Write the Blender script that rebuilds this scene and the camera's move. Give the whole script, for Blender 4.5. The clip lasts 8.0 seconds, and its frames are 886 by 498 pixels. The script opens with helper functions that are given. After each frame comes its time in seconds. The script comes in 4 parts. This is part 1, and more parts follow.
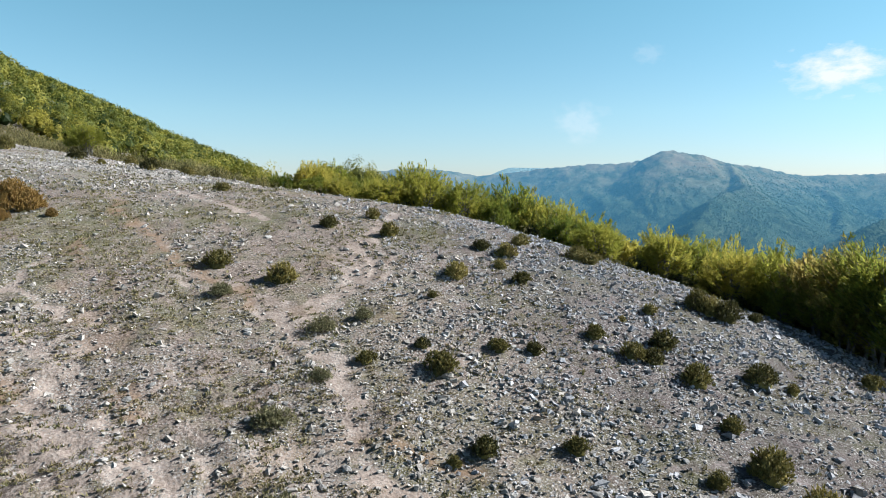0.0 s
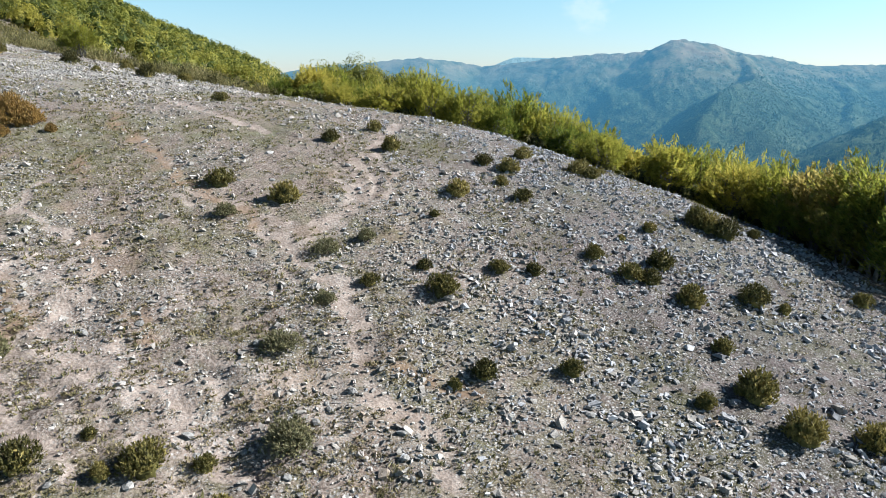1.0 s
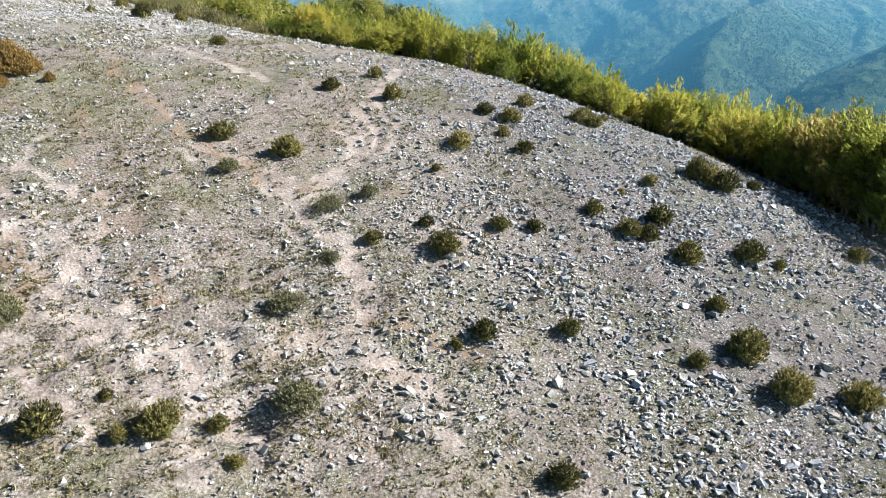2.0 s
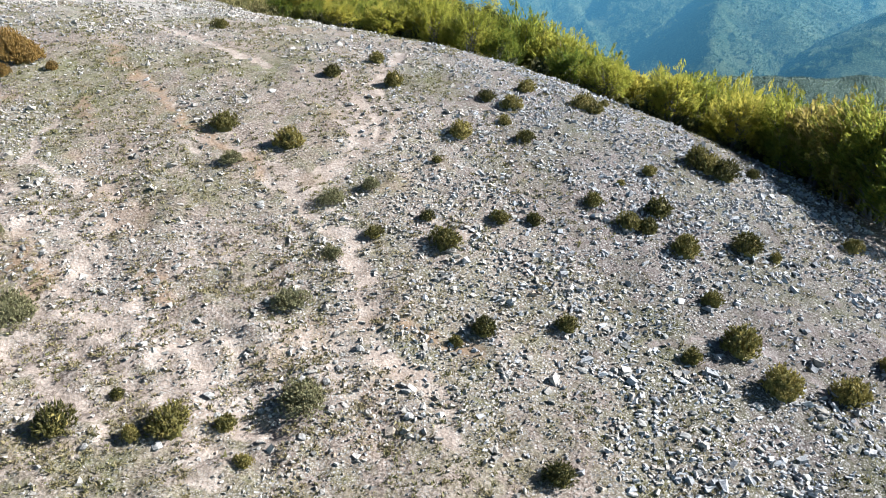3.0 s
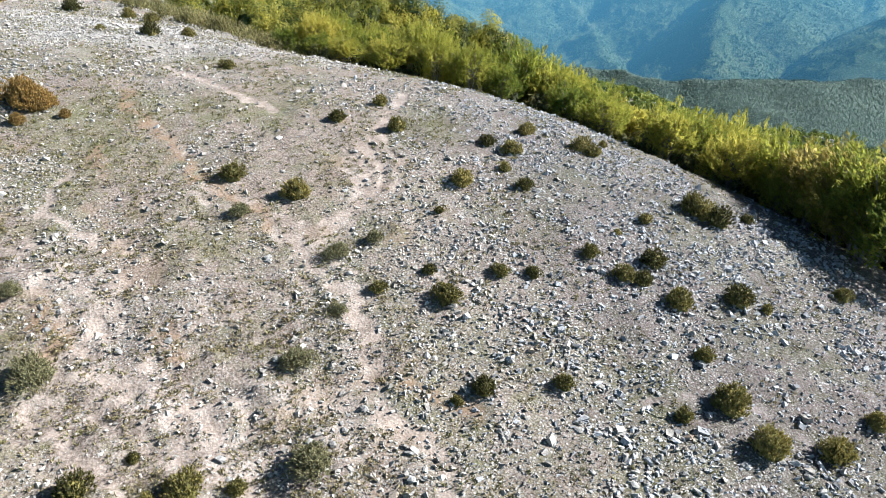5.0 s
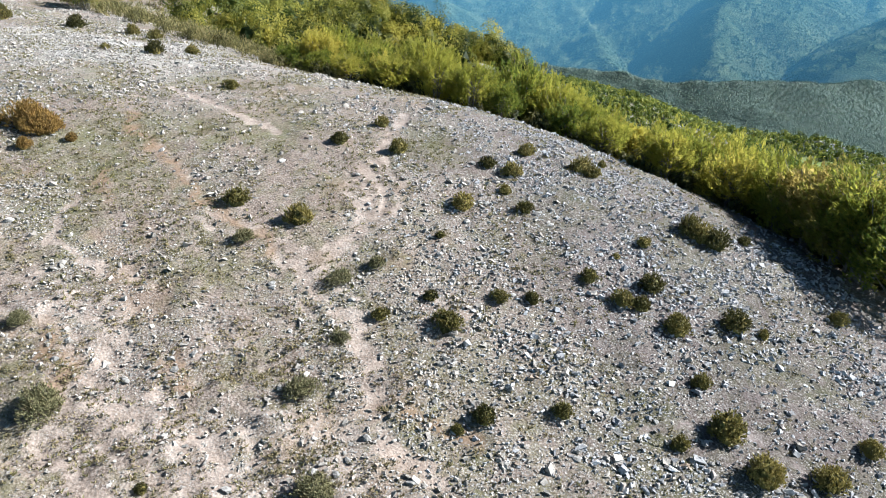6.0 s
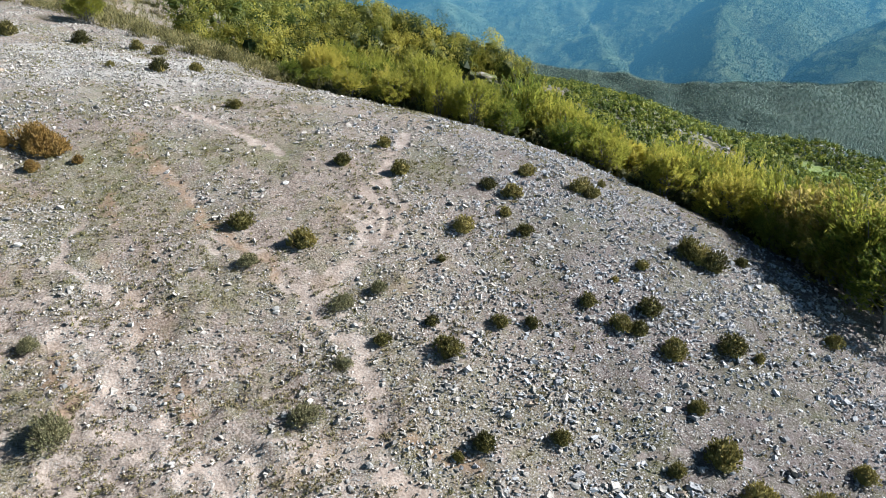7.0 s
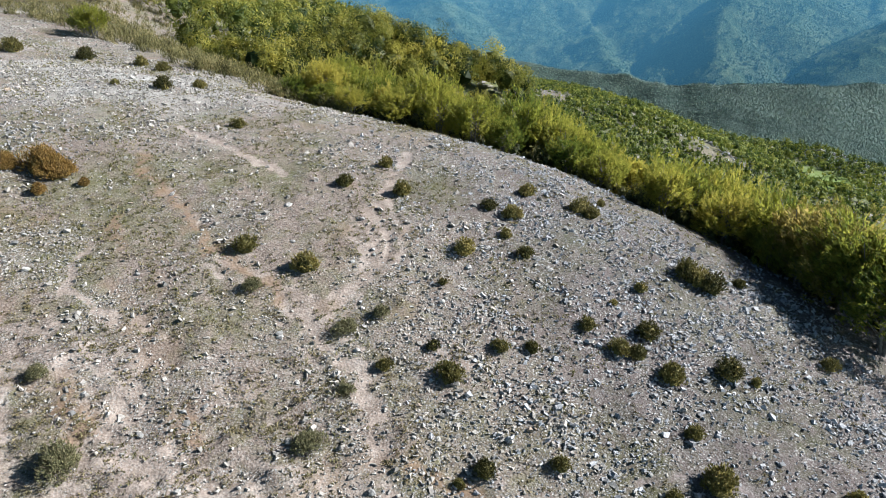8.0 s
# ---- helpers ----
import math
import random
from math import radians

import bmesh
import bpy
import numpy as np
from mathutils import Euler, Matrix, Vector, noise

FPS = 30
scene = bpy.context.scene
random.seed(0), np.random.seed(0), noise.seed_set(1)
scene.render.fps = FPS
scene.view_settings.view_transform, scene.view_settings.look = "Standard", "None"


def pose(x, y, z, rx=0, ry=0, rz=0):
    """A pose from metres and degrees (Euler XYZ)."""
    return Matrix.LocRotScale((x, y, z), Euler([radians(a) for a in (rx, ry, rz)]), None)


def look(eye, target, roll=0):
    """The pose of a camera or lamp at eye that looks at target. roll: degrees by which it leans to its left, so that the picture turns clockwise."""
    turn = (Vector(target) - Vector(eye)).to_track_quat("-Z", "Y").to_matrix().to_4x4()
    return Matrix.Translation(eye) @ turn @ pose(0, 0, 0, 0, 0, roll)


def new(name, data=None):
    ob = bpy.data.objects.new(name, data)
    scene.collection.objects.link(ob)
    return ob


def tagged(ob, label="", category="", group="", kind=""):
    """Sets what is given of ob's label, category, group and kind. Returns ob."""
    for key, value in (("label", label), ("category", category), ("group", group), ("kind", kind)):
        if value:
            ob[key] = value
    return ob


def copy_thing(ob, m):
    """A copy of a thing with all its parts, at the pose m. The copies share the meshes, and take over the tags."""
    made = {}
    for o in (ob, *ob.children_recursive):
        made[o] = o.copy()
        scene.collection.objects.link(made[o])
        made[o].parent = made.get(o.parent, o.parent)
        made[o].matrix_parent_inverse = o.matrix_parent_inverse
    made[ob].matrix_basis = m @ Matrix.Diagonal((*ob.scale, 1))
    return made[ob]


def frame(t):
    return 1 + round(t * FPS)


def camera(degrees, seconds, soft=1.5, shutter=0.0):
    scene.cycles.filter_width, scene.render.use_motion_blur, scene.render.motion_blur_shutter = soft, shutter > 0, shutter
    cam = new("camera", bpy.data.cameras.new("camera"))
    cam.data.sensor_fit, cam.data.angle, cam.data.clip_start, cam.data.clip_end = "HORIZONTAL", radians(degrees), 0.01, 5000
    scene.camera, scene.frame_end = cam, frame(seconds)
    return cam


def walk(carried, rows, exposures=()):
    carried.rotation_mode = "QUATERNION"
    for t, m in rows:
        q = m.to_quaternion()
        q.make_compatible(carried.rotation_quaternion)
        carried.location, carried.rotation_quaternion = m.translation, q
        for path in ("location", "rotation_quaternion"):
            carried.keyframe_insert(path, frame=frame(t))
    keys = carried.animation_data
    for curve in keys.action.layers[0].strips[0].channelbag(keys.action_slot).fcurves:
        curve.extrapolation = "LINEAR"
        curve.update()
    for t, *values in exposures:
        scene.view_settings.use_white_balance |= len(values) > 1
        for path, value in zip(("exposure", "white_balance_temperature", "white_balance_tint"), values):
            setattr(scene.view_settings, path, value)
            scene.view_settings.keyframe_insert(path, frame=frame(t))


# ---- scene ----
cam = camera(64.04, 8.0, soft=0.85)
PATH = [
    (0.0, pose(-0.000, 0.000, 23.000, 85.00, 0, -0.00)),
    (0.5, pose(0.033, -0.057, 23.905, 80.96, 0, 0.13)),
    (1.0, pose(0.079, -0.112, 24.812, 76.40, 0, 0.24)),
    (1.5, pose(0.076, -0.173, 25.750, 73.22, 0, 0.30)),
    (3.0, pose(0.182, -0.264, 28.616, 67.81, 0, 0.58)),
    (3.5, pose(0.185, -0.287, 29.540, 67.82, 0, 0.62)),
    (4.0, pose(0.196, -0.307, 30.481, 67.84, 0, 0.67)),
    (4.5, pose(0.210, -0.360, 31.406, 67.87, 0, 0.72)),
    (6.0, pose(0.214, -0.443, 34.217, 67.95, 0, 0.85)),
    (6.5, pose(0.231, -0.480, 35.171, 67.96, 0, 0.92)),
    (7.0, pose(0.214, -0.510, 36.119, 67.97, 0, 0.95)),
    (7.5, pose(0.209, -0.540, 37.043, 68.02, 0, 1.00)),
    (8.0, pose(0.212, -0.562, 38.000, 68.03, 0, 1.05)),
]
BASE, KELVIN, TINT = 1.68, 6050, 9.4
walk(cam, PATH, [(t, BASE + d, KELVIN, TINT) for t, d in
                 ((0.0, -0.52), (1.0, -0.38), (1.7, -0.10), (3.0, 0.05), (4.5, 0.05), (6.5, -0.14), (8.0, -0.35))])

# ---- world and sun ----
SUN_EL, SUN_AZ = 34.0, 84.0          # azimuth clockwise from +y
world = bpy.data.worlds.new("world")
scene.world = world
world.use_nodes = True
wn = world.node_tree
sky = wn.nodes.new("ShaderNodeTexSky")
sky.sky_type = "NISHITA"
sky.sun_disc = False
sky.sun_elevation, sky.sun_rotation = radians(SUN_EL), radians(SUN_AZ)
sky.altitude, sky.air_density, sky.dust_density, sky.ozone_density = 1500, 1.0, 0.5, 1.0
wn.nodes["Background"].inputs["Strength"].default_value = 0.05
tone = wn.nodes.new("ShaderNodeMix")
tone.data_type, tone.blend_type = "RGBA", "MULTIPLY"
tone.inputs["Factor"].default_value = 1.0
# pale milky air low down, teal above it, deepening to the dark blue of mountain air overhead
way_up = wn.nodes.new("ShaderNodeSeparateXYZ")
sky_co = wn.nodes.new("ShaderNodeTexCoord")
wn.links.new(sky_co.outputs["Generated"], way_up.inputs[0])
rise = wn.nodes.new("ShaderNodeValToRGB")
for _ in range(2):
    rise.color_ramp.elements.new(0.5)
for stop, (at, tint) in zip(rise.color_ramp.elements, ((0.0, (0.90, 0.93, 1.12)), (0.10, (1.07, 1.26, 1.20)),
                                                       (0.24, (1.08, 1.50, 1.28)), (0.6, (0.22, 0.30, 0.36)))):
    stop.position, stop.color = at, (*tint, 1)
wn.links.new(way_up.outputs["Z"], rise.inputs[0])
wn.links.new(rise.outputs[0], tone.inputs["B"])
wn.links.new(sky.outputs[0], tone.inputs["A"])
wn.links.new(tone.outputs["Result"], wn.nodes["Background"].inputs["Color"])

sun_dir = Vector((math.cos(radians(SUN_EL)) * math.sin(radians(SUN_AZ)),
                  math.cos(radians(SUN_EL)) * math.cos(radians(SUN_AZ)), math.sin(radians(SUN_EL))))
sun_data = bpy.data.lights.new("sun", "SUN")
sun_data.energy, sun_data.angle, sun_data.color = 5.0, radians(0.53), (1.0, 0.94, 0.85)
sun = new("sun", sun_data)
sun.matrix_world = look(sun_dir * 200, (0, 0, 0))

RNG = np.random.default_rng(7)


# ---- number helpers ----
def hash2(i, j, seed):
    n = (i.astype(np.int64) * 374761393 + j.astype(np.int64) * 668265263 + seed * 982451653) & 0xFFFFFFFF
    n = ((n ^ (n >> 13)) * 1274126177) & 0xFFFFFFFF
    n = n ^ (n >> 16)
    return (n & 0xFFFFFF) / float(0xFFFFFF)


def vnoise(x, y, seed=0):
    """Smooth value noise, 0 to 1."""
    x, y = np.asarray(x, float), np.asarray(y, float)
    i, j = np.floor(x), np.floor(y)
    u, v = x - i, y - j
    u, v = u * u * (3 - 2 * u), v * v * (3 - 2 * v)
    a, b = hash2(i, j, seed), hash2(i + 1, j, seed)
    c, d = hash2(i, j + 1, seed), hash2(i + 1, j + 1, seed)
    return (a * (1 - u) + b * u) * (1 - v) + (c * (1 - u) + d * u) * v


def fbm(x, y, octaves=4, seed=0):
    total, amp, norm = 0.0, 1.0, 0.0
    for k in range(octaves):
        total = total + amp * vnoise(x * 2 ** k + 17.3 * k, y * 2 ** k - 9.1 * k, seed + k)
        norm += amp
        amp *= 0.5
    return total / norm


def smooth(a, b, x):
    t = np.clip((x - a) / (b - a), 0, 1)
    return t * t * (3 - 2 * t)


def line_distance(x, y, pts):
    best = np.full(np.shape(x), 1e9)
    for (ax, ay), (bx, by) in zip(pts, pts[1:]):
        dx, dy = bx - ax, by - ay
        t = np.clip(((x - ax) * dx + (y - ay) * dy) / (dx * dx + dy * dy), 0, 1)
        best = np.minimum(best, np.hypot(x - ax - t * dx, y - ay - t * dy))
    return best


# ---- the lie of the land ----
SLOPE = [15.752, 9.122, -2.942, -3.277, 0.198, -3.301, -1.293, -2.054,
         -1.295, -1.245, -1.958, -0.583, -1.113, -0.541, -0.202]
EDGE_X = [-70, -48, -36, -26, -14.5, 1.7, 9.6, 17.7, 25, 31, 37, 44, 60, 90]
EDGE_Y = [120, 104, 95, 90.5, 85, 79, 75.5, 71.5, 66, 61, 56, 49, 32, -5]
UPPER_TRAILS = [
    ([(-26.8, 68.6), (-24.9, 67.0), (-21.7, 65.5), (-19.1, 63.6), (-15.4, 61.2)], 0.6, 1.0),
    ([(-29.8, 65.7), (-27.0, 65.2), (-21.7, 65.5)], 0.25, 0.6),
    ([(-19.5, 65.3), (-13.3, 66.7), (-6.9, 68.0)], 0.22, 0.5),
    ([(-27.3, 59.6), (-24.2, 57.0), (-21.3, 53.8), (-18.9, 50.9), (-17.3, 49.0)], 0.4, 0.55),
    ([(-4.4, 68.2), (-5.0, 65.5), (-5.7, 60.9), (-6.2, 58.0)], 0.6, 1.0),
    ([(-27.4, 49.3), (-28.0, 46.7), (-27.4, 44.4), (-25.4, 43.1), (-23.7, 42.5), (-22.8, 41.8)], 0.45, 0.8),
    ([(-21.4, 42.6), (-18.9, 40.9)], 0.5, 0.8),
]
BRAIDED_TRAILS = [
    ([(-17.3, 49.0), (-15.4, 48.2), (-13.0, 47.0), (-11.7, 44.9), (-10.4, 44.0), (-8.9, 42.1), (-7.5, 40.4)], 0.6, 0.95),
    ([(-7.1, 57.0), (-5.2, 54.1), (-5.3, 51.2), (-6.4, 48.5), (-7.6, 47.1), (-8.5, 44.8), (-9.3, 42.6)], 0.55, 1.0),
    ([(-9.8, 55.6), (-7.3, 52.3), (-6.6, 49.7), (-7.6, 47.1)], 0.5, 0.8),
    ([(-9.3, 42.6), (-9.0, 44.2), (-11.1, 46.1), (-13.0, 47.0)], 0.5, 0.8),
    ([(-7.5, 40.4), (-5.4, 40.1), (-6.2, 38.1), (-4.7, 36.9), (-4.1, 33.6), (-5.1, 31.6)], 0.75, 1.0),
    ([(-4.1, 33.6), (-3.2, 30.7), (-2.0, 30.1), (-0.3, 28.3), (0.3, 26.2)], 0.6, 0.85),
    ([(-1.1, 42.1), (1.2, 40.9)], 0.4, 0.7),
]
LOWER_TRAILS = [
    ([(-27.9, 40.4), (-23.6, 37.1), (-20.0, 35.4), (-20.2, 33.6), (-21.4, 33.3), (-20.2, 31.6), (-18.6, 30.0), (-17.3, 28.8)], 0.6, 0.8),
    ([(-21.4, 29.3), (-18.9, 28.2), (-17.5, 26.7), (-15.0, 25.2), (-14.3, 24.6)], 0.5, 0.8),
    ([(-19.1, 31.8), (-15.6, 31.1), (-13.4, 30.6)], 0.5, 0.7),
    ([(-16.3, 33.0), (-14.6, 32.4), (-13.5, 31.0), (-13.7, 29.6), (-12.5, 28.3), (-10.9, 27.5), (-9.6, 26.7), (-7.5, 25.4)], 0.55, 1.0),
    ([(-12.6, 30.4), (-11.2, 28.5), (-10.3, 27.6)], 0.45, 0.9),
    ([(-11.4, 32.8), (-8.8, 32.3), (-6.8, 31.0)], 0.4, 0.7),
    ([(-15.6, 28.6), (-13.4, 27.9), (-11.3, 26.2)], 0.4, 0.7),
    ([(10.7, 33.5), (14.5, 34.4), (17.7, 34.1), (20.2, 32.2), (21.6, 29.3)], 0.5, 0.6),
]
# thinner strands that run beside the trails lower down
STRANDS = [([(x + dx, y + dy) for x, y in pts], half * 0.6, power * 0.75)
           for dx, dy in ((1.4, 0.9), (-1.3, -1.0)) for pts, half, power in LOWER_TRAILS[:5] + BRAIDED_TRAILS[:2]]
TRAILS = UPPER_TRAILS + BRAIDED_TRAILS + LOWER_TRAILS + STRANDS


def edge(x):
    return np.interp(x, EDGE_X, EDGE_Y)


def trail_mask(x, y):
    """1 in the middle of a trodden trail, 0 off it."""
    wob = (fbm(x * 0.7, y * 0.7, 4, 40) - 0.5) * 1.5
    m = np.zeros(np.shape(x))
    for pts, half, power in TRAILS:
        d = line_distance(x + wob, y + wob * 0.7, pts)
        m = np.maximum(m, power * (1 - smooth(half * 0.2, half * 1.5, d)))
    return m * (0.5 + 0.5 * smooth(0.36, 0.56, fbm(x * 1.1, y * 1.1, 4, 47)))


def near_slope(x, y):
    xc, yc = np.clip(x, -55, 36), np.clip(y, 14, 92)
    u, v = xc / 30, (yc - 50) / 30
    z, k = 0.0, 0
    for i in range(5):
        for j in range(5 - i):
            z = z + SLOPE[k] * u ** i * v ** j
            k += 1
    z = z - 0.13 * np.minimum(x + 55, 0) - 0.4 * np.maximum(x - 36, 0) + 0.16 * np.minimum(y - 14, 0)
    return z + 0.7 * np.exp(-(x / 15) ** 2 - ((y - 74) / 8) ** 2) - 2.0 * smooth(-32, -58, x) * smooth(66, 88, y)


def far_slope(x, y):
    g = -0.41 * np.minimum(x, 0) - 0.25 * np.maximum(x, 0) + 0.04 * np.maximum(-x - 100, 0)
    z = 8 - 0.075 * y + g + (fbm(x / 70, y / 70, 3, 60) - 0.5) * 14
    z = z + (9 * np.exp(-((x - 100) / 40) ** 2) + 20 * np.exp(-((x - 205) / 40) ** 2)) * smooth(230, 400, y)
    r = np.maximum(x, 0)
    past = y + 0.6 * r + 0.004 * r * r - 600 - 0.8 * np.maximum(-x - 80, 0)
    p = np.maximum(past, 0)
    z = z - 0.6 * p * p / (p + 60)
    z = z - 24 * np.exp(-((y - 175) / 75) ** 2) * smooth(-25, 25, x)
    # wooded knoll behind the crest
    w = smooth(30, 14, x) * smooth(-45, -22, x) * np.exp(-((y - 168) / 40) ** 2)
    z = z + (14.3 - 0.29 * x - z) * w
    return np.clip(z, -540, 330)


def height(x, y):
    x, y = np.asarray(x, float), np.asarray(y, float)
    z = near_slope(x, y)
    s = (y - edge(x)) * 0.8
    z = z + (far_slope(x, y) - z) * smooth(-1, 42, s)
    close = smooth(130, 90, np.hypot(x, y - 40))
    bumps = (fbm(x / 3.2, y / 3.2, 4, 5) - 0.5) * 0.55 + (fbm(x / 0.9, y / 0.9, 3, 9) - 0.5) * 0.16
    # animal-trodden steps across the lower slope
    step = smooth(50, 30, y) * smooth(4, -12, x)
    bumps = bumps + step * 0.15 * np.sin((z + 0.4 * fbm(x / 4, y / 4, 3, 3)) * 6.5)
    bumps = bumps + step * (fbm(x / 1.3, y / 1.0, 3, 13) - 0.5) * 0.75 + (fbm(x / 0.45, y / 0.45, 2, 19) - 0.5) * 0.10
    bumps = bumps - 0.14 * trail_mask(x, y)
    return np.maximum(z + close * bumps, -540)


def stone_density(x, y):
    """How thickly stones lie, 0 to 1."""
    n = fbm(x / 6, y / 6, 4, 55)
    scree = np.exp(-((x - 14) / 16) ** 2 - ((y - 44) / 17) ** 2) * 0.52
    white = np.exp(-((x + 40) / 13) ** 2 - ((y - 82) / 9) ** 2) * 0.42
    turf = np.exp(-((x + 20) / 14) ** 2 - ((y - 61) / 11) ** 2) * 0.26
    return np.clip(smooth(0.36, 0.64, n) * 0.78 + 0.10 + scree + white - turf - 0.10 * smooth(46, 36, y) * smooth(3, -8, x), 0.14, 1) * (1 - 0.8 * trail_mask(x, y)) * (1 - 0.75 * smooth(-8, -4, y - edge(x)) * smooth(20, 27, x))


# ---- mesh helpers ----
def mesh_of(name, verts, faces, mat=None, smooth_shade=False):
    """A mesh from arrays: verts (n, 3), faces (m, k) of one corner count."""
    verts, faces = np.asarray(verts, np.float32), np.asarray(faces, np.int32)
    me = bpy.data.meshes.new(name)
    m, k = faces.shape
    me.vertices.add(len(verts))
    me.vertices.foreach_set("co", verts.ravel())
    me.loops.add(m * k)
    me.loops.foreach_set("vertex_index", faces.ravel())
    me.polygons.add(m)
    me.polygons.foreach_set("loop_start", np.arange(0, m * k, k, dtype=np.int32))
    me.polygons.foreach_set("use_smooth", np.full(m, smooth_shade, dtype=bool))
    me.update(calc_edges=True)
    me.validate()
    if mat:
        me.materials.append(mat)
    return me


def part(name, me, parent, label=""):
    ob = new(name, me)
    ob.parent = parent
    if label:
        ob["label"] = label
    return ob


def grid(xs, ys, zfun):
    gx, gy = np.meshgrid(xs, ys)
    gz = zfun(gx, gy)
    verts = np.stack([gx.ravel(), gy.ravel(), gz.ravel()], 1)
    nx, ny = len(xs), len(ys)
    i = (np.arange(ny - 1)[:, None] * nx + np.arange(nx - 1)[None, :]).ravel()
    return verts, np.stack([i, i + 1, i + nx + 1, i + nx], 1)


def spread(inner_lo, inner_hi, step, lo, hi, growth=1.22):
    """Even lines inside, ever wider ones out to lo and hi."""
    mid = list(np.arange(inner_lo, inner_hi + step / 2, step))
    up, d = [mid[-1]], step
    while up[-1] < hi:
        d *= growth
        up.append(up[-1] + d)
    down, d = [mid[0]], step
    while down[-1] > lo:
        d *= growth
        down.append(down[-1] - d)
    return np.array(down[:0:-1] + mid + up[1:])


def random_turns(n, rng):
    q = rng.normal(size=(n, 4))
    q /= np.linalg.norm(q, axis=1, keepdims=True)
    w, x, y, z = q.T
    return np.stack([1 - 2 * (y * y + z * z), 2 * (x * y - z * w), 2 * (x * z + y * w),
                     2 * (x * y + z * w), 1 - 2 * (x * x + z * z), 2 * (y * z - x * w),
                     2 * (x * z - y * w), 2 * (y * z + x * w), 1 - 2 * (x * x + y * y)], 1).reshape(n, 3, 3)


def ico():
    bm = bmesh.new()
    bmesh.ops.create_icosphere(bm, subdivisions=1, radius=1)
    v = np.array([p.co[:] for p in bm.verts])
    f = np.array([[q.index for q in p.verts] for p in bm.faces])
    bm.free()
    return v, f


ICO_V, ICO_F = ico()
BOX_V = np.array([(sx, sy, sz) for sz in (-1, 1) for sy in (-1, 1) for sx in (-1, 1)], float)
BOX_F = np.array([(0, 2, 3, 1), (4, 5, 7, 6), (0, 1, 5, 4), (2, 6, 7, 3), (0, 4, 6, 2), (1, 3, 7, 5)])


def tubes(paths, sides=6):
    """Tapered tubes: paths of lists of (point, radius)."""
    verts, faces = [], []
    for path in paths:
        base = len(verts)
        for k, (p, r) in enumerate(path):
            a = Vector(path[min(k + 1, len(path) - 1)][0]) - Vector(path[max(k - 1, 0)][0])
            q = a.to_track_quat("Z", "Y")
            for s in range(sides):
                w = 2 * math.pi * s / sides
                verts.append(Vector(p) + q @ Vector((r * math.cos(w), r * math.sin(w), 0)))
        for k in range(len(path) - 1):
            for s in range(sides):
                t = (s + 1) % sides
                faces.append((base + k * sides + s, base + k * sides + t, base + (k + 1) * sides + t, base + (k + 1) * sides + s))
    return np.array([v[:] for v in verts]), np.array(faces)


def blades(centres, normals, along, length, width):
    """Pointed leaf sprays, one triangle each, that face along normals and point along their way."""
    a = along - (along * normals).sum(1, keepdims=True) * normals
    a /= np.linalg.norm(a, axis=1, keepdims=True) + 1e-9
    b = np.cross(normals, a) * (width * 0.5)[:, None]
    a = a * (length * 0.5)[:, None]
    verts = np.stack([centres - a - b, centres - a + b, centres + a], 1).reshape(-1, 3)
    return verts, np.arange(len(verts)).reshape(-1, 3)


# ---- materials ----
def material(name, rough=0.9):
    m = bpy.data.materials.new(name)
    m.use_nodes = True
    nt = m.node_tree
    b = nt.nodes["Principled BSDF"]
    b.inputs["Roughness"].default_value = rough
    b.inputs["Specular IOR Level"].default_value = 0.25
    return m, nt, b


def node(nt, kind, **values):
    n = nt.nodes.new(kind)
    for key, value in values.items():
        n.inputs[key.replace("_", " ")].default_value = value
    return n


def noise_tex(nt, scale, detail=4, rough=0.55, coord=None):
    n = node(nt, "ShaderNodeTexNoise", Scale=scale, Detail=detail, Roughness=rough)
    if coord:
        nt.links.new(coord, n.inputs["Vector"])
    return n.outputs["Fac"]


def ramp(nt, fac, stops):
    r = nt.nodes.new("ShaderNodeValToRGB")
    while len(r.color_ramp.elements) < len(stops):
        r.color_ramp.elements.new(0.5)
    for e, (p, c) in zip(r.color_ramp.elements, stops):
        e.position = p
        e.color = (*c, 1) if len(c) == 3 else c
    nt.links.new(fac, r.inputs["Fac"])
    return r.outputs["Color"]


def mix(nt, fac, a, b, mode="MIX"):
    m = nt.nodes.new("ShaderNodeMix")
    m.data_type, m.blend_type = "RGBA", mode
    for socket, value in ((m.inputs["Factor"], fac), (m.inputs["A"], a), (m.inputs["B"], b)):
        if isinstance(value, (int, float)):
            socket.default_value = value
        elif isinstance(value, tuple):
            socket.default_value = (*value, 1)
        else:
            nt.links.new(value, socket)
    return m.outputs["Result"]


def bump(nt, b, fac, strength, distance):
    n = node(nt, "ShaderNodeBump", Strength=strength, Distance=distance)
    nt.links.new(fac, n.inputs["Height"])
    nt.links.new(n.outputs["Normal"], b.inputs["Normal"])


def world_coord(nt):
    return nt.nodes.new("ShaderNodeNewGeometry").outputs["Position"]


def grey(v):
    return (v, v, v)


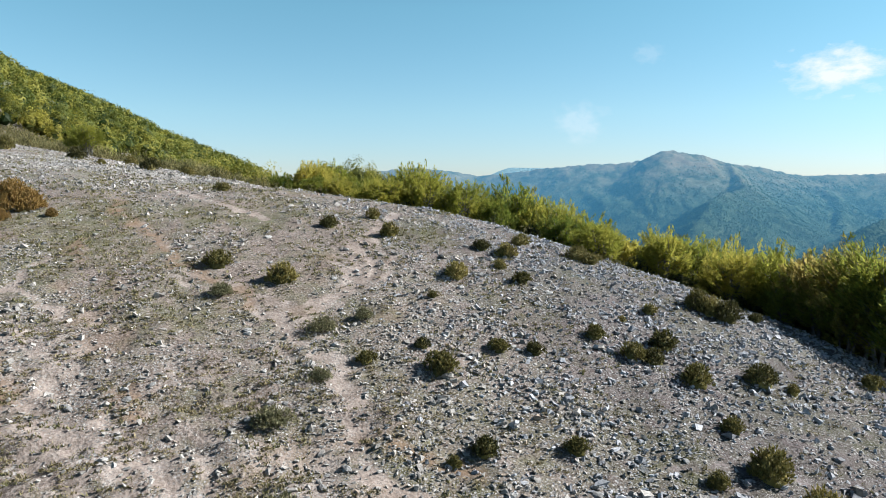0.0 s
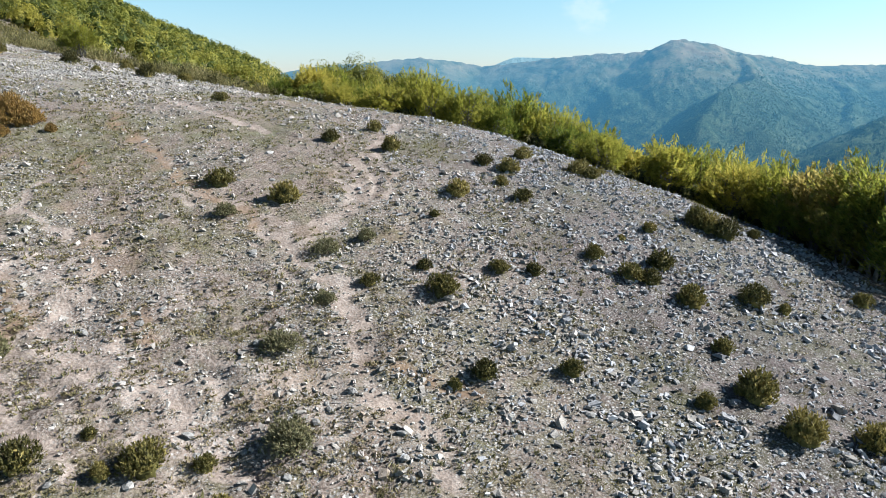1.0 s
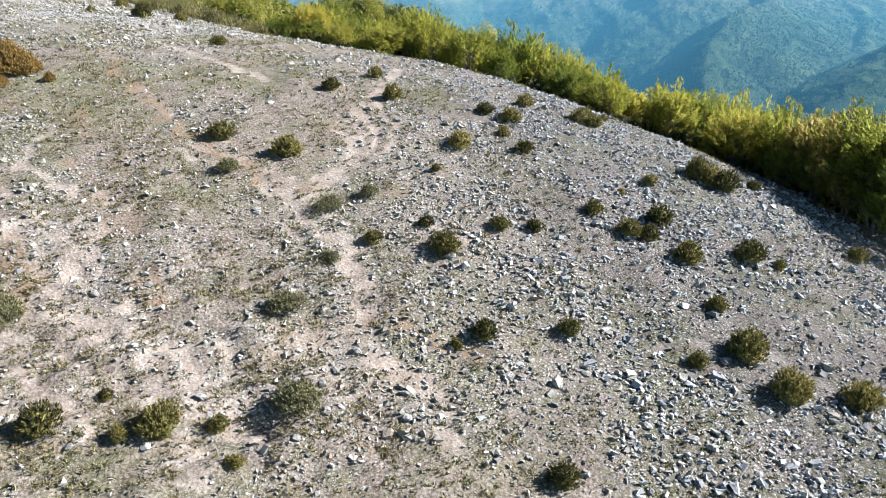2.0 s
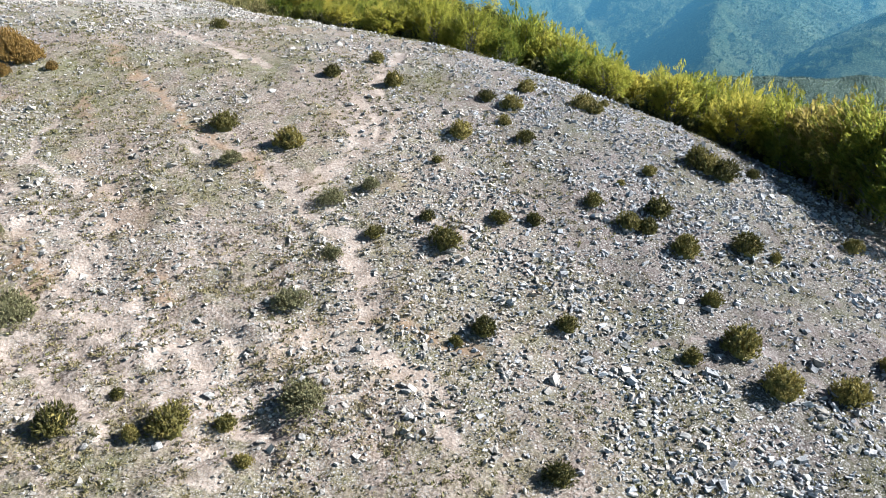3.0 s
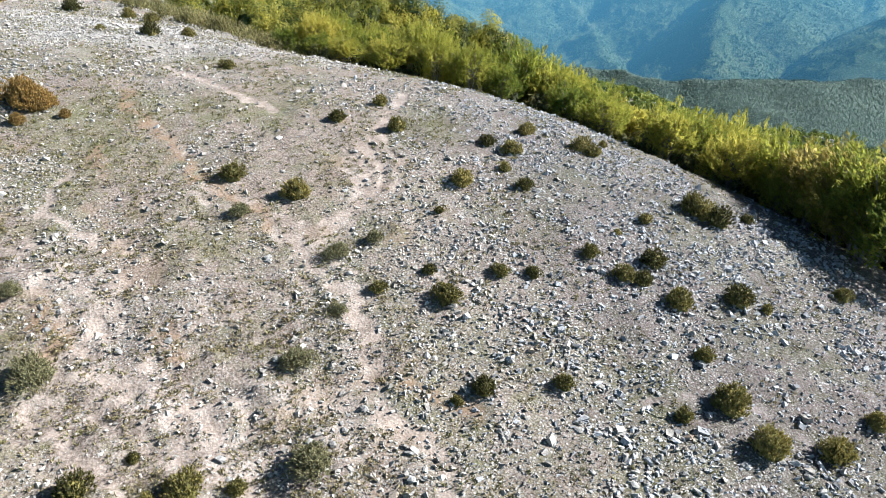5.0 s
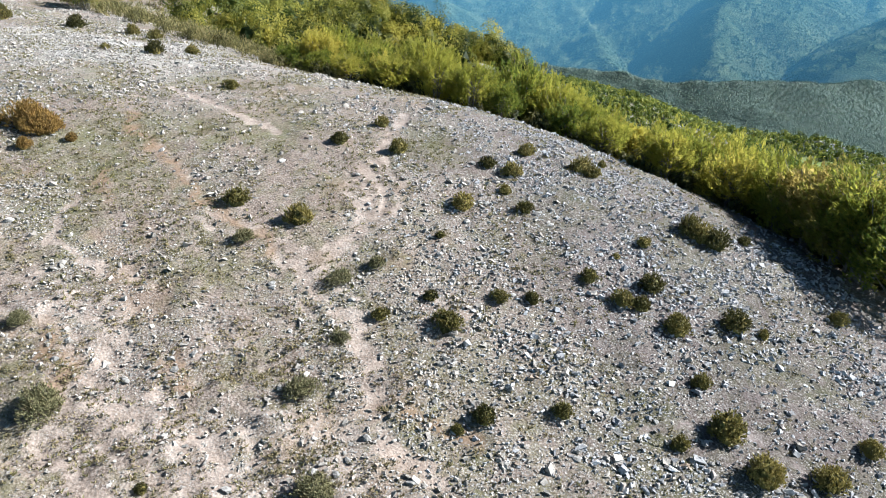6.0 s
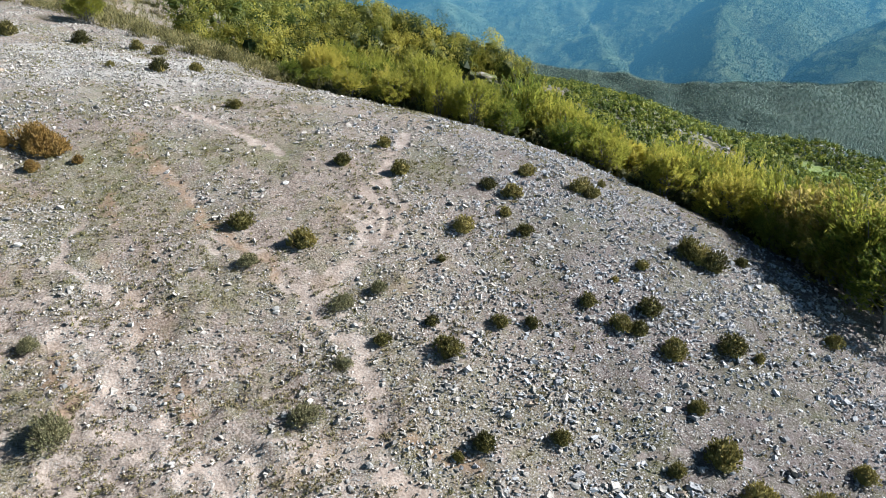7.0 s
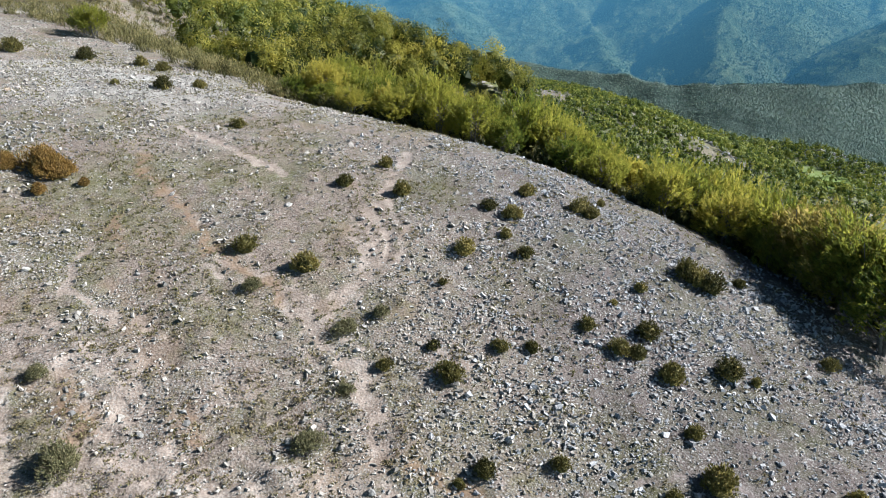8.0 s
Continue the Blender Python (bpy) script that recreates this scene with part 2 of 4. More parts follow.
def ground_material():
    m, nt, b = material("stony_turf", 0.95)
    co = world_coord(nt)
    big = noise_tex(nt, 0.12, 5, 0.6, co)
    mid = noise_tex(nt, 0.9, 5, 0.65, co)
    fine = noise_tex(nt, 7.0, 5, 0.7, co)
    earth = ramp(nt, fine, [(0.32, (0.035, 0.028, 0.023)), (0.49, (0.145, 0.114, 0.098)), (0.68, (0.31, 0.272, 0.248))])
    turf = ramp(nt, fine, [(0.28, (0.024, 0.023, 0.011)), (0.5, (0.09, 0.09, 0.042)), (0.72, (0.18, 0.17, 0.105))])
    turf_mask = ramp(nt, mix(nt, 0.45, big, mid), [(0.45, grey(0.0)), (0.62, grey(1.0))])
    col = mix(nt, turf_mask, earth, turf)
    # trodden soil, from the trails' own mask
    att = nt.nodes.new("ShaderNodeAttribute")
    att.attribute_name = "trail"
    soil = ramp(nt, mix(nt, 0.5, fine, mid), [(0.36, (0.12, 0.095, 0.081)), (0.5, (0.24, 0.197, 0.172)), (0.62, (0.35, 0.305, 0.275))])
    worn = mix(nt, 1.0, mix(nt, 1.0, att.outputs["Fac"], grey(1.4), "MULTIPLY"), ramp(nt, mix(nt, 0.5, mid, noise_tex(nt, 2.6, 5, 0.7, co)), [(0.3, grey(0.75)), (0.7, grey(0.0))]), "SUBTRACT")
    col = mix(nt, ramp(nt, worn, [(0.02, grey(0.0)), (0.42, grey(1.0))]), col, soil)
    meadow = nt.nodes.new("ShaderNodeAttribute")
    meadow.attribute_name = "meadow"
    far_mix = mix(nt, 0.55, noise_tex(nt, 0.05, 6, 0.7, co), noise_tex(nt, 0.45, 5, 0.75, co))
    far_turf = ramp(nt, far_mix, [(0.40, (0.03, 0.045, 0.012)), (0.49, (0.085, 0.105, 0.03)), (0.54, (0.12, 0.12, 0.07)), (0.60, (0.27, 0.26, 0.24))])
    col = mix(nt, meadow.outputs["Fac"], col, far_turf)
    scree = nt.nodes.new("ShaderNodeAttribute")
    scree.attribute_name = "scree"
    col = mix(nt, scree.outputs["Fac"], col, mix(nt, 1.0, col, (0.53, 0.54, 0.61), "MULTIPLY"))
    # gravel between the larger stones, coarse and fine
    pale = nt.nodes.new("ShaderNodeAttribute")
    pale.attribute_name = "pale"
    vor = None
    for scale, lo, hi in ((13.0, 0.40, 0.60), (5.5, 0.47, 0.62)):
        vor = node(nt, "ShaderNodeTexVoronoi", Scale=scale, Randomness=1.0)
        nt.links.new(co, vor.inputs["Vector"])
        chips = ramp(nt, vor.outputs["Distance"], [(0.30, grey(1.0)), (0.40, grey(0.0))])
        sep = nt.nodes.new("ShaderNodeSeparateColor")
        nt.links.new(vor.outputs["Color"], sep.inputs[0])
        chip_col = ramp(nt, sep.outputs[0], [(0.0, (0.063, 0.062, 0.059)), (0.5, (0.182, 0.178, 0.175)), (1.0, (0.378, 0.371, 0.364))])
        lift = nt.nodes.new("ShaderNodeMath")
        lift.operation = "ADD"
        nt.links.new(noise_tex(nt, scale * 0.07, 5, 0.65, co), lift.inputs[0])
        nt.links.new(pale.outputs["Fac"], lift.inputs[1])
        patch = ramp(nt, lift.outputs[0], [(lo, grey(0.15)), (hi, grey(1.0))])
        col = mix(nt, mix(nt, 1.0, chips, patch, "MULTIPLY"), col, chip_col)
    rust = nt.nodes.new("ShaderNodeAttribute")
    rust.attribute_name = "rust"
    col = mix(nt, rust.outputs["Fac"], col, mix(nt, mid, (0.133, 0.081, 0.049), (0.224, 0.158, 0.108)))
    white = nt.nodes.new("ShaderNodeAttribute")
    white.attribute_name = "white"
    col = mix(nt, white.outputs["Fac"], col, ramp(nt, mix(nt, 0.5, fine, mid), [(0.36, (0.14, 0.135, 0.125)), (0.5, (0.28, 0.277, 0.268)), (0.62, (0.42, 0.42, 0.42))]))
    lush = nt.nodes.new("ShaderNodeAttribute")
    lush.attribute_name = "lush"
    col = mix(nt, lush.outputs["Fac"], col, mix(nt, fine, (0.06, 0.115, 0.015), (0.15, 0.23, 0.03)))
    # fallen beech leaves on dark soil below the trees, coloured dark to deepen the shade there too
    litter = nt.nodes.new("ShaderNodeAttribute")
    litter.attribute_name = "litter"
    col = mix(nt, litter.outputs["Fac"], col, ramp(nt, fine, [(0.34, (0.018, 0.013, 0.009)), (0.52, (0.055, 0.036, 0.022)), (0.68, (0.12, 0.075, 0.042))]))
    nt.links.new(col, b.inputs["Base Color"])
    bump(nt, b, mix(nt, 0.5, fine, vor.outputs["Distance"]), 0.8, 0.08)
    return m


def stone_material(name, gain, tint=(1.0, 0.985, 0.965)):
    m, nt, b = material(name, 0.85)
    geo = nt.nodes.new("ShaderNodeNewGeometry")
    rnd = geo.outputs["Random Per Island"]
    def hue(v):
        return tuple(v * gain * c for c in tint)
    tone = ramp(nt, rnd, [(0.0, hue(0.24)), (0.3, hue(0.34)), (0.7, hue(0.44)), (0.93, hue(0.55)), (1.0, (0.34 * gain, 0.27 * gain, 0.21 * gain))])
    stain = ramp(nt, noise_tex(nt, 5.0, 6, 0.7, geo.outputs["Position"]), [(0.34, grey(0.6)), (0.56, grey(1.0))])
    nt.links.new(mix(nt, 1.0, tone, stain, "MULTIPLY"), b.inputs["Base Color"])
    bump(nt, b, noise_tex(nt, 14.0, 5, 0.7, geo.outputs["Position"]), 0.6, 0.05)
    return m


def boulder_material():
    m, nt, b = material("weathered_limestone", 0.85)
    rnd = nt.nodes.new("ShaderNodeObjectInfo").outputs["Random"]
    co = world_coord(nt)
    tone = ramp(nt, rnd, [(0.0, (0.17, 0.17, 0.17)), (0.5, (0.26, 0.26, 0.257)), (1.0, (0.38, 0.375, 0.365))])
    stain = ramp(nt, noise_tex(nt, 6.0, 6, 0.7, co), [(0.34, grey(0.5)), (0.55, grey(1.0))])
    nt.links.new(mix(nt, 1.0, tone, stain, "MULTIPLY"), b.inputs["Base Color"])
    bump(nt, b, noise_tex(nt, 12.0, 5, 0.7, co), 0.7, 0.06)
    return m


def leaf_material(name, dark, mid_tone, light, see_through=0.35, patch=0.35, rough=0.6, each=""):
    """Leaves: a tone for each leaf, drifting over the crown, with some light through them. each: what gives every plant its own tone."""
    m, nt, b = material(name, rough)
    geo = nt.nodes.new("ShaderNodeNewGeometry")
    drift = noise_tex(nt, patch, 3, 0.6, geo.outputs["Position"])
    f = mix(nt, 0.55, geo.outputs["Random Per Island"], drift)
    if each == "object":
        f = mix(nt, 0.42, f, nt.nodes.new("ShaderNodeObjectInfo").outputs["Random"])
    elif each:
        own = nt.nodes.new("ShaderNodeAttribute")
        own.attribute_name = each
        f = mix(nt, 0.58, f, own.outputs["Fac"])
    col = ramp(nt, f, [(0.22, dark), (0.5, mid_tone), (0.75, light)])
    nt.links.new(col, b.inputs["Base Color"])
    t = nt.nodes.new("ShaderNodeBsdfTranslucent")
    nt.links.new(col, t.inputs["Color"])
    mx = nt.nodes.new("ShaderNodeMixShader")
    mx.inputs[0].default_value = see_through
    nt.links.new(b.outputs[0], mx.inputs[1])
    nt.links.new(t.outputs[0], mx.inputs[2])
    nt.links.new(mx.outputs[0], nt.nodes["Material Output"].inputs["Surface"])
    return m


def bark_material(name, a, c):
    m, nt, b = material(name, 0.9)
    n = noise_tex(nt, 4.0, 6, 0.7, world_coord(nt))
    nt.links.new(ramp(nt, n, [(0.3, a), (0.7, c)]), b.inputs["Base Color"])
    bump(nt, b, n, 0.6, 0.03)
    return m


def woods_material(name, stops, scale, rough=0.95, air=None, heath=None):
    """Wooded ground so far away that single trees are a few grains. air: haze painted on the far backdrop as a glow of
    its own surface. heath: the colour of the bare uplands above the tree line.
    """
    m, nt, b = material(name, rough)
    co = world_coord(nt)
    grain = noise_tex(nt, scale, 5, 0.78, co)
    broad = noise_tex(nt, scale * 0.06, 5, 0.6, co)
    col = ramp(nt, mix(nt, 0.3, grain, broad), stops)
    if heath:
        up = nt.nodes.new("ShaderNodeSeparateXYZ")
        nt.links.new(co, up.inputs[0])
        line = nt.nodes.new("ShaderNodeMapRange")
        line.inputs["From Min"].default_value, line.inputs["From Max"].default_value = -60, 180
        nt.links.new(up.outputs["Z"], line.inputs["Value"])
        col = mix(nt, mix(nt, 1.0, line.outputs[0], ramp(nt, broad, [(0.38, grey(0.2)), (0.6, grey(1.0))]), "MULTIPLY"), col, heath)
    nt.links.new(col, b.inputs["Base Color"])
    b.inputs["Specular IOR Level"].default_value = 0.0
    bump(nt, b, grain, 1.0, 0.9 / scale)
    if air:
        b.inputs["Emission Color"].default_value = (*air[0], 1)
        # the painted haze glows stronger on what lies farther off
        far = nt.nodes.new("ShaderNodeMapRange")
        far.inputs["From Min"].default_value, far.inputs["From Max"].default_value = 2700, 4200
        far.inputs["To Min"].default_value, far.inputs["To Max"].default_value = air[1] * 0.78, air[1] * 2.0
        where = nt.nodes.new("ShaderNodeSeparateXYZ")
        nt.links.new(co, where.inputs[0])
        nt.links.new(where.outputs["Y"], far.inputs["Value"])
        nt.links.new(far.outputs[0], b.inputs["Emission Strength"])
    return m


GROUND = ground_material()
STONE = stone_material("limestone", 0.85, (1.0, 0.95, 0.89))
GREY_STONE = stone_material("grey_limestone", 0.86, (0.95, 0.985, 1.06))
CHIP = stone_material("limestone_chips", 0.56, (1.0, 0.955, 0.90))
GREY_CHIP = stone_material("grey_limestone_chips", 0.54, (0.97, 0.985, 1.06))
PALE_STONE = stone_material("bleached_limestone", 0.76, (1.0, 0.99, 0.98))
BOULDER = boulder_material()
BEECH = leaf_material("beech_leaves", (0.062, 0.105, 0.018), (0.275, 0.283, 0.047), (0.45, 0.39, 0.082), 0.7, 0.5, 0.6, "object")
BEECH_BROWN = leaf_material("beech_budding_leaves", (0.15, 0.145, 0.034), (0.32, 0.275, 0.075), (0.41, 0.33, 0.11), 0.7, 0.5, 0.6, "object")
WOODS = leaf_material("wood_canopy", (0.018, 0.036, 0.007), (0.17, 0.175, 0.03), (0.35, 0.315, 0.056), 0.55, 0.12, 0.6, "tone")
UPPER_WOODS = leaf_material("upper_wood_canopy", (0.03, 0.055, 0.011), (0.15, 0.165, 0.03), (0.28, 0.27, 0.05), 0.45, 0.05, 0.6, "tone")
SPUR_WOODS = leaf_material("spur_canopy", (0.025, 0.05, 0.010), (0.115, 0.155, 0.026), (0.25, 0.265, 0.045), 0.4, 0.05, 0.6, "tone")
JUNIPER = leaf_material("juniper_needles", (0.03, 0.033, 0.011), (0.135, 0.122, 0.036), (0.30, 0.25, 0.08), 0.28, 3.5, 0.6, "object")
JUNIPER_BROWN = leaf_material("juniper_browned_needles", (0.05, 0.036, 0.012), (0.195, 0.125, 0.036), (0.34, 0.22, 0.068), 0.25, 3.0, 0.6, "object")
GREY_SHRUB = leaf_material("grey_twigs", (0.07, 0.07, 0.032), (0.17, 0.165, 0.085), (0.27, 0.255, 0.145), 0.2, 2.0)
GRASS = leaf_material("dry_grass", (0.085, 0.085, 0.033), (0.165, 0.155, 0.07), (0.28, 0.245, 0.14), 0.25, 0.4)
TURF = leaf_material("turf_cushions", (0.085, 0.073, 0.033), (0.175, 0.15, 0.076), (0.28, 0.235, 0.14), 0.25, 0.6)
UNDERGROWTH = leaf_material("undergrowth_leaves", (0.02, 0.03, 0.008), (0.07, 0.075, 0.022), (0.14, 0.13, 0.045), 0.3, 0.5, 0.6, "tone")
THICKET = leaf_material("thicket_twigs", (0.045, 0.047, 0.018), (0.155, 0.145, 0.055), (0.26, 0.225, 0.10), 0.35, 0.5, 0.6, "tone")
BARK = bark_material("beech_bark", (0.06, 0.055, 0.05), (0.22, 0.21, 0.19))
TWIG = bark_material("shrub_wood", (0.05, 0.04, 0.03), (0.16, 0.13, 0.10))

# ---- ground ----
gxs = spread(-58, 42, 0.34, -5200, 5200, 1.16)
gys = spread(15, 97, 0.34, -5200, 5200, 1.16)
gv, gf = grid(gxs, gys, height)
ground_me = mesh_of("ground", gv, gf, GROUND, True)
trail_att = ground_me.attributes.new("trail", "FLOAT", "POINT")
bare = smooth(0.46, 0.62, fbm(gv[:, 0] / 3.5, gv[:, 1] / 2.6, 5, 17)) * (0.18 + 0.3 * smooth(52, 34, gv[:, 1]) * smooth(8, -8, gv[:, 0]))
trail_att.data.foreach_set("value", np.maximum(trail_mask(gv[:, 0], gv[:, 1]), bare).astype(np.float32))
rust_f = smooth(0.66, 0.78, fbm(gv[:, 0] / 3, gv[:, 1] / 3, 4, 71)) * smooth(10, -8, gv[:, 0]) * 0.28
RUST_LINES = [[(-28.7, 61.4), (-27.3, 59.6), (-23.9, 56.2), (-22.2, 54.5), (-20.2, 51.8), (-18.6, 50.0), (-14.5, 47.4), (-12.3, 45.4)],
              [(-27.2, 52.0), (-25.6, 49.0)], [(-24.0, 36.0), (-21.5, 33.0)], [(-16.5, 35.5), (-14.5, 33.0)], [(-2.0, 33.5), (1.5, 31.5)]]
blur = (fbm(gv[:, 0] / 1.2, gv[:, 1] / 1.2, 3, 73) - 0.5) * 2.2
for line in RUST_LINES:
    rust_f = np.maximum(rust_f, 0.8 * (1 - smooth(0.1, 0.9, line_distance(gv[:, 0] + blur, gv[:, 1] + blur, line))))
rust_att = ground_me.attributes.new("rust", "FLOAT", "POINT")
rust_att.data.foreach_set("value", rust_f.astype(np.float32))
scree_f = smooth(-2, 14, gv[:, 0] + 0.25 * (gv[:, 1] - 40) + 8 * (fbm(gv[:, 0] / 6, gv[:, 1] / 6, 3, 63) - 0.5)) * smooth(90, 60, gv[:, 1])
ground_me.attributes.new("scree", "FLOAT", "POINT").data.foreach_set("value", scree_f.astype(np.float32))
meadow_start = np.interp(gv[:, 0], [-120, -60, -40, -25], [140, 90, 30, 10])
meadow_f = smooth(0, 20, gv[:, 1] - edge(gv[:, 0]) - meadow_start) * 0.9
stony = np.maximum(smooth(0.60, 0.66, fbm(gv[:, 0] / 38, gv[:, 1] / 38, 3, 44)), smooth(36, 24, np.hypot((gv[:, 0] - 46) / 0.7, (gv[:, 1] - 400) / 1.6)))
meadow_f = meadow_f * (1 - 0.8 * stony * smooth(20, 40, gv[:, 0]))
ground_me.attributes.new("meadow", "FLOAT", "POINT").data.foreach_set("value", meadow_f.astype(np.float32))
white_f = np.exp(-((gv[:, 0] + 40) / 17) ** 2 - ((gv[:, 1] - 82) / 10) ** 2) * smooth(0.36, 0.56, fbm(gv[:, 0] / 4, gv[:, 1] / 4, 4, 58))
pale_f = 0.22 * stone_density(gv[:, 0], gv[:, 1]) - 0.08 - 0.3 * meadow_f + 0.25 * white_f
ground_me.attributes.new("white", "FLOAT", "POINT").data.foreach_set("value", white_f.astype(np.float32))
lush_f = smooth(13, 8, np.hypot(gv[:, 0] - 166, (gv[:, 1] - 312) / 2.2) + 5 * (fbm(gv[:, 0] / 6, gv[:, 1] / 6, 3, 68) - 0.5))
ground_me.attributes.new("lush", "FLOAT", "POINT").data.foreach_set("value", lush_f.astype(np.float32))
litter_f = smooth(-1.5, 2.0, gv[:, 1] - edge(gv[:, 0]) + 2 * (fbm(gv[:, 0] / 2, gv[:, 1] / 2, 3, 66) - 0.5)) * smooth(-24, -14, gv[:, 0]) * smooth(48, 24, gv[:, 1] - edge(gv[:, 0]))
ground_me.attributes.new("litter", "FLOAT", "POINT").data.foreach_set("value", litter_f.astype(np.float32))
pale_att = ground_me.attributes.new("pale", "FLOAT", "POINT")
pale_att.data.foreach_set("value", pale_f.astype(np.float32))
ground = tagged(new("ground", ground_me), "dry stony mountain slope with thin turf and trodden trails", "ground", kind="structure")


# ---- far land ----
def ridge_height(x, y, ridges, base, warp=45.0):
    """Land that falls away evenly from ridge lines of (x, y, z)."""
    z = np.full(np.shape(x), float(base))
    wx = x + (fbm(x / 200, y / 200, 4, 21) - 0.5) * warp
    wy = y + (fbm(x / 200, y / 200, 4, 31) - 0.5) * warp
    for pts, fall in ridges:
        for (ax, ay, az), (bx, by, bz) in zip(pts, pts[1:]):
            dx, dy = bx - ax, by - ay
            t = np.clip(((wx - ax) * dx + (wy - ay) * dy) / (dx * dx + dy * dy), 0, 1)
            d = np.hypot(wx - ax - t * dx, wy - ay - t * dy)
            z = np.maximum(z, az + (bz - az) * t - fall * d * d / (d + 10))
    return z


MAIN_RIDGE = [(-1180, 4320, 10), (-770, 4320, 90), (-490, 4320, 110), (-150, 4330, 140), (60, 4420, 120), (230, 4420, 90),
              (760, 4230, 150), (1010, 4180, 160), (1200, 4130, 180), (1260, 4080, 230), (1470, 4080, 210), (1630, 4080, 160),
              (1820, 4130, 140), (2130, 4220, 90), (2630, 4220, 100), (3400, 4230, 130)]
SPURS = [
    (MAIN_RIDGE, 0.56),
    ([(1610, 4030, 160), (1540, 3610, 20), (1260, 3350, -40), (1090, 3100, -160), (1000, 2800, -300)], 0.66),
    ([(2900, 3500, 60), (2410, 3310, 0), (1940, 3100, -130), (1660, 2890, -190), (1550, 2790, -240)], 0.5),
    ([(300, 4400, 60), (460, 4100, 20), (630, 3580, -200), (650, 2980, -360)], 0.5),
    ([(-300, 4300, 90), (-100, 3700, -120), (100, 3200, -300)], 0.5),
    ([(2130, 4220, 80), (2150, 3800, -60), (1950, 3500, -180)], 0.55),
]


def mountain_height(x, y):
    z = ridge_height(x, y, SPURS, -470)
    gully = 1 - np.abs(2 * fbm(x / 320, y / 320, 4, 80) - 1)
    z = z + (gully - 0.8) * 55 * smooth(4250, 3800, y) + (fbm(x / 24, y / 24, 2, 90) - 0.5) * 16
    return z


# painted haze: colour and strength of the mountains' own blue glow
HAZE_GLOW = ((0.14, 0.45, 0.72), 0.106)
MOUNTAIN = woods_material("haze_glow_wooded_mountain", [(0.42, (0.012, 0.024, 0.014)), (0.5, (0.034, 0.05, 0.028)), (0.58, (0.07, 0.086, 0.05))], 0.17, air=HAZE_GLOW, heath=(0.16, 0.125, 0.08))
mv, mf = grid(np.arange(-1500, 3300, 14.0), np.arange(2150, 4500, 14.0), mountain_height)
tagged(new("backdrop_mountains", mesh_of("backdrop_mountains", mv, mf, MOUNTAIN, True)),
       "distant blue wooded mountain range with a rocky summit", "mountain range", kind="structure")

# haze painted on the peak: pale blue base colour and a glow
PALE = woods_material("haze_painted_far_mountain", [(0.4, (0.09, 0.135, 0.16)), (0.6, (0.13, 0.18, 0.20))], 0.02, air=((0.170, 0.340, 0.422), 0.19))
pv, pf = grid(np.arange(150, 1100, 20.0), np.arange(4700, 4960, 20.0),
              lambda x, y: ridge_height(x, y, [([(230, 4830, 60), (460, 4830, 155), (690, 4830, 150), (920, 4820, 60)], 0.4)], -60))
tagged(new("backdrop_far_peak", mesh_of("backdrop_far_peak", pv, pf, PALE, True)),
       "pale far mountain top with haze painted on", "mountain", kind="structure")

DARK_RIDGE = [([(-500, 2200, -260), (120, 2060, -205), (290, 1950, -225), (420, 1850, -225), (530, 1740, -235), (650, 1690, -225), (810, 1690, -225),
                (1030, 1740, -235), (1280, 1740, -240), (1800, 1800, -260)], 0.42)]


def dark_height(x, y):
    return ridge_height(x, y, DARK_RIDGE, -470) + (fbm(x / 90, y / 90, 4, 84) - 0.5) * 22


# blue-grey haze of distance put into the hill's base colours
DARK_WOODS = woods_material("hazed_wooded_hillside", [(0.35, (0.045, 0.07, 0.068)), (0.55, (0.08, 0.115, 0.105)), (0.7, (0.12, 0.15, 0.135))], 0.2)
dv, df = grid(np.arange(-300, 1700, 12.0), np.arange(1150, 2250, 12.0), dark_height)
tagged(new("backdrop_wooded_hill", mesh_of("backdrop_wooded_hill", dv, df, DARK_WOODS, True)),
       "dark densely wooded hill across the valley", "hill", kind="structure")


OCT_V = np.array([(1, 0, 0), (-1, 0, 0), (0, 1, 0), (0, -1, 0), (0, 0, 1), (0, 0, -1)], float)
OCT_F = np.array([(0, 2, 4), (2, 1, 4), (1, 3, 4), (3, 0, 4), (2, 0, 5), (1, 2, 5), (3, 1, 5), (0, 3, 5)])


PYR_V = np.array([(1, 0, -0.5), (0, 1, -0.5), (-1, 0, -0.5), (0, -1, -0.5), (0, 0, 1)], float)
PYR_F = np.array([(0, 1, 4), (1, 2, 4), (2, 3, 4), (3, 0, 4)])


def blobs(points, radii, rng, tall=1.0, base=(OCT_V, OCT_F)):
    """Many low, lumpy tree crowns in one mesh."""
    n = len(points)
    shape_v, shape_f = base
    turn = random_turns(n, rng)
    if base[1] is PYR_F:
        a = rng.uniform(0, 2 * math.pi, n)
        turn = np.zeros((n, 3, 3))
        turn[:, 0, 0] = turn[:, 1, 1] = np.cos(a)
        turn[:, 0, 1], turn[:, 1, 0], turn[:, 2, 2] = -np.sin(a), np.sin(a), 1
    shape = shape_v[None] * (1 + 0.35 * rng.uniform(-1, 1, (n, len(shape_v), 1)))
    v = np.einsum("nij,nkj->nki", turn, shape) * radii[:, None, None]
    v[:, :, 2] *= tall
    v = v + points[:, None, :]
    f = shape_f[None] + (np.arange(n) * len(shape_v))[:, None, None]
    return v.reshape(-1, 3), f.reshape(-1, 3)


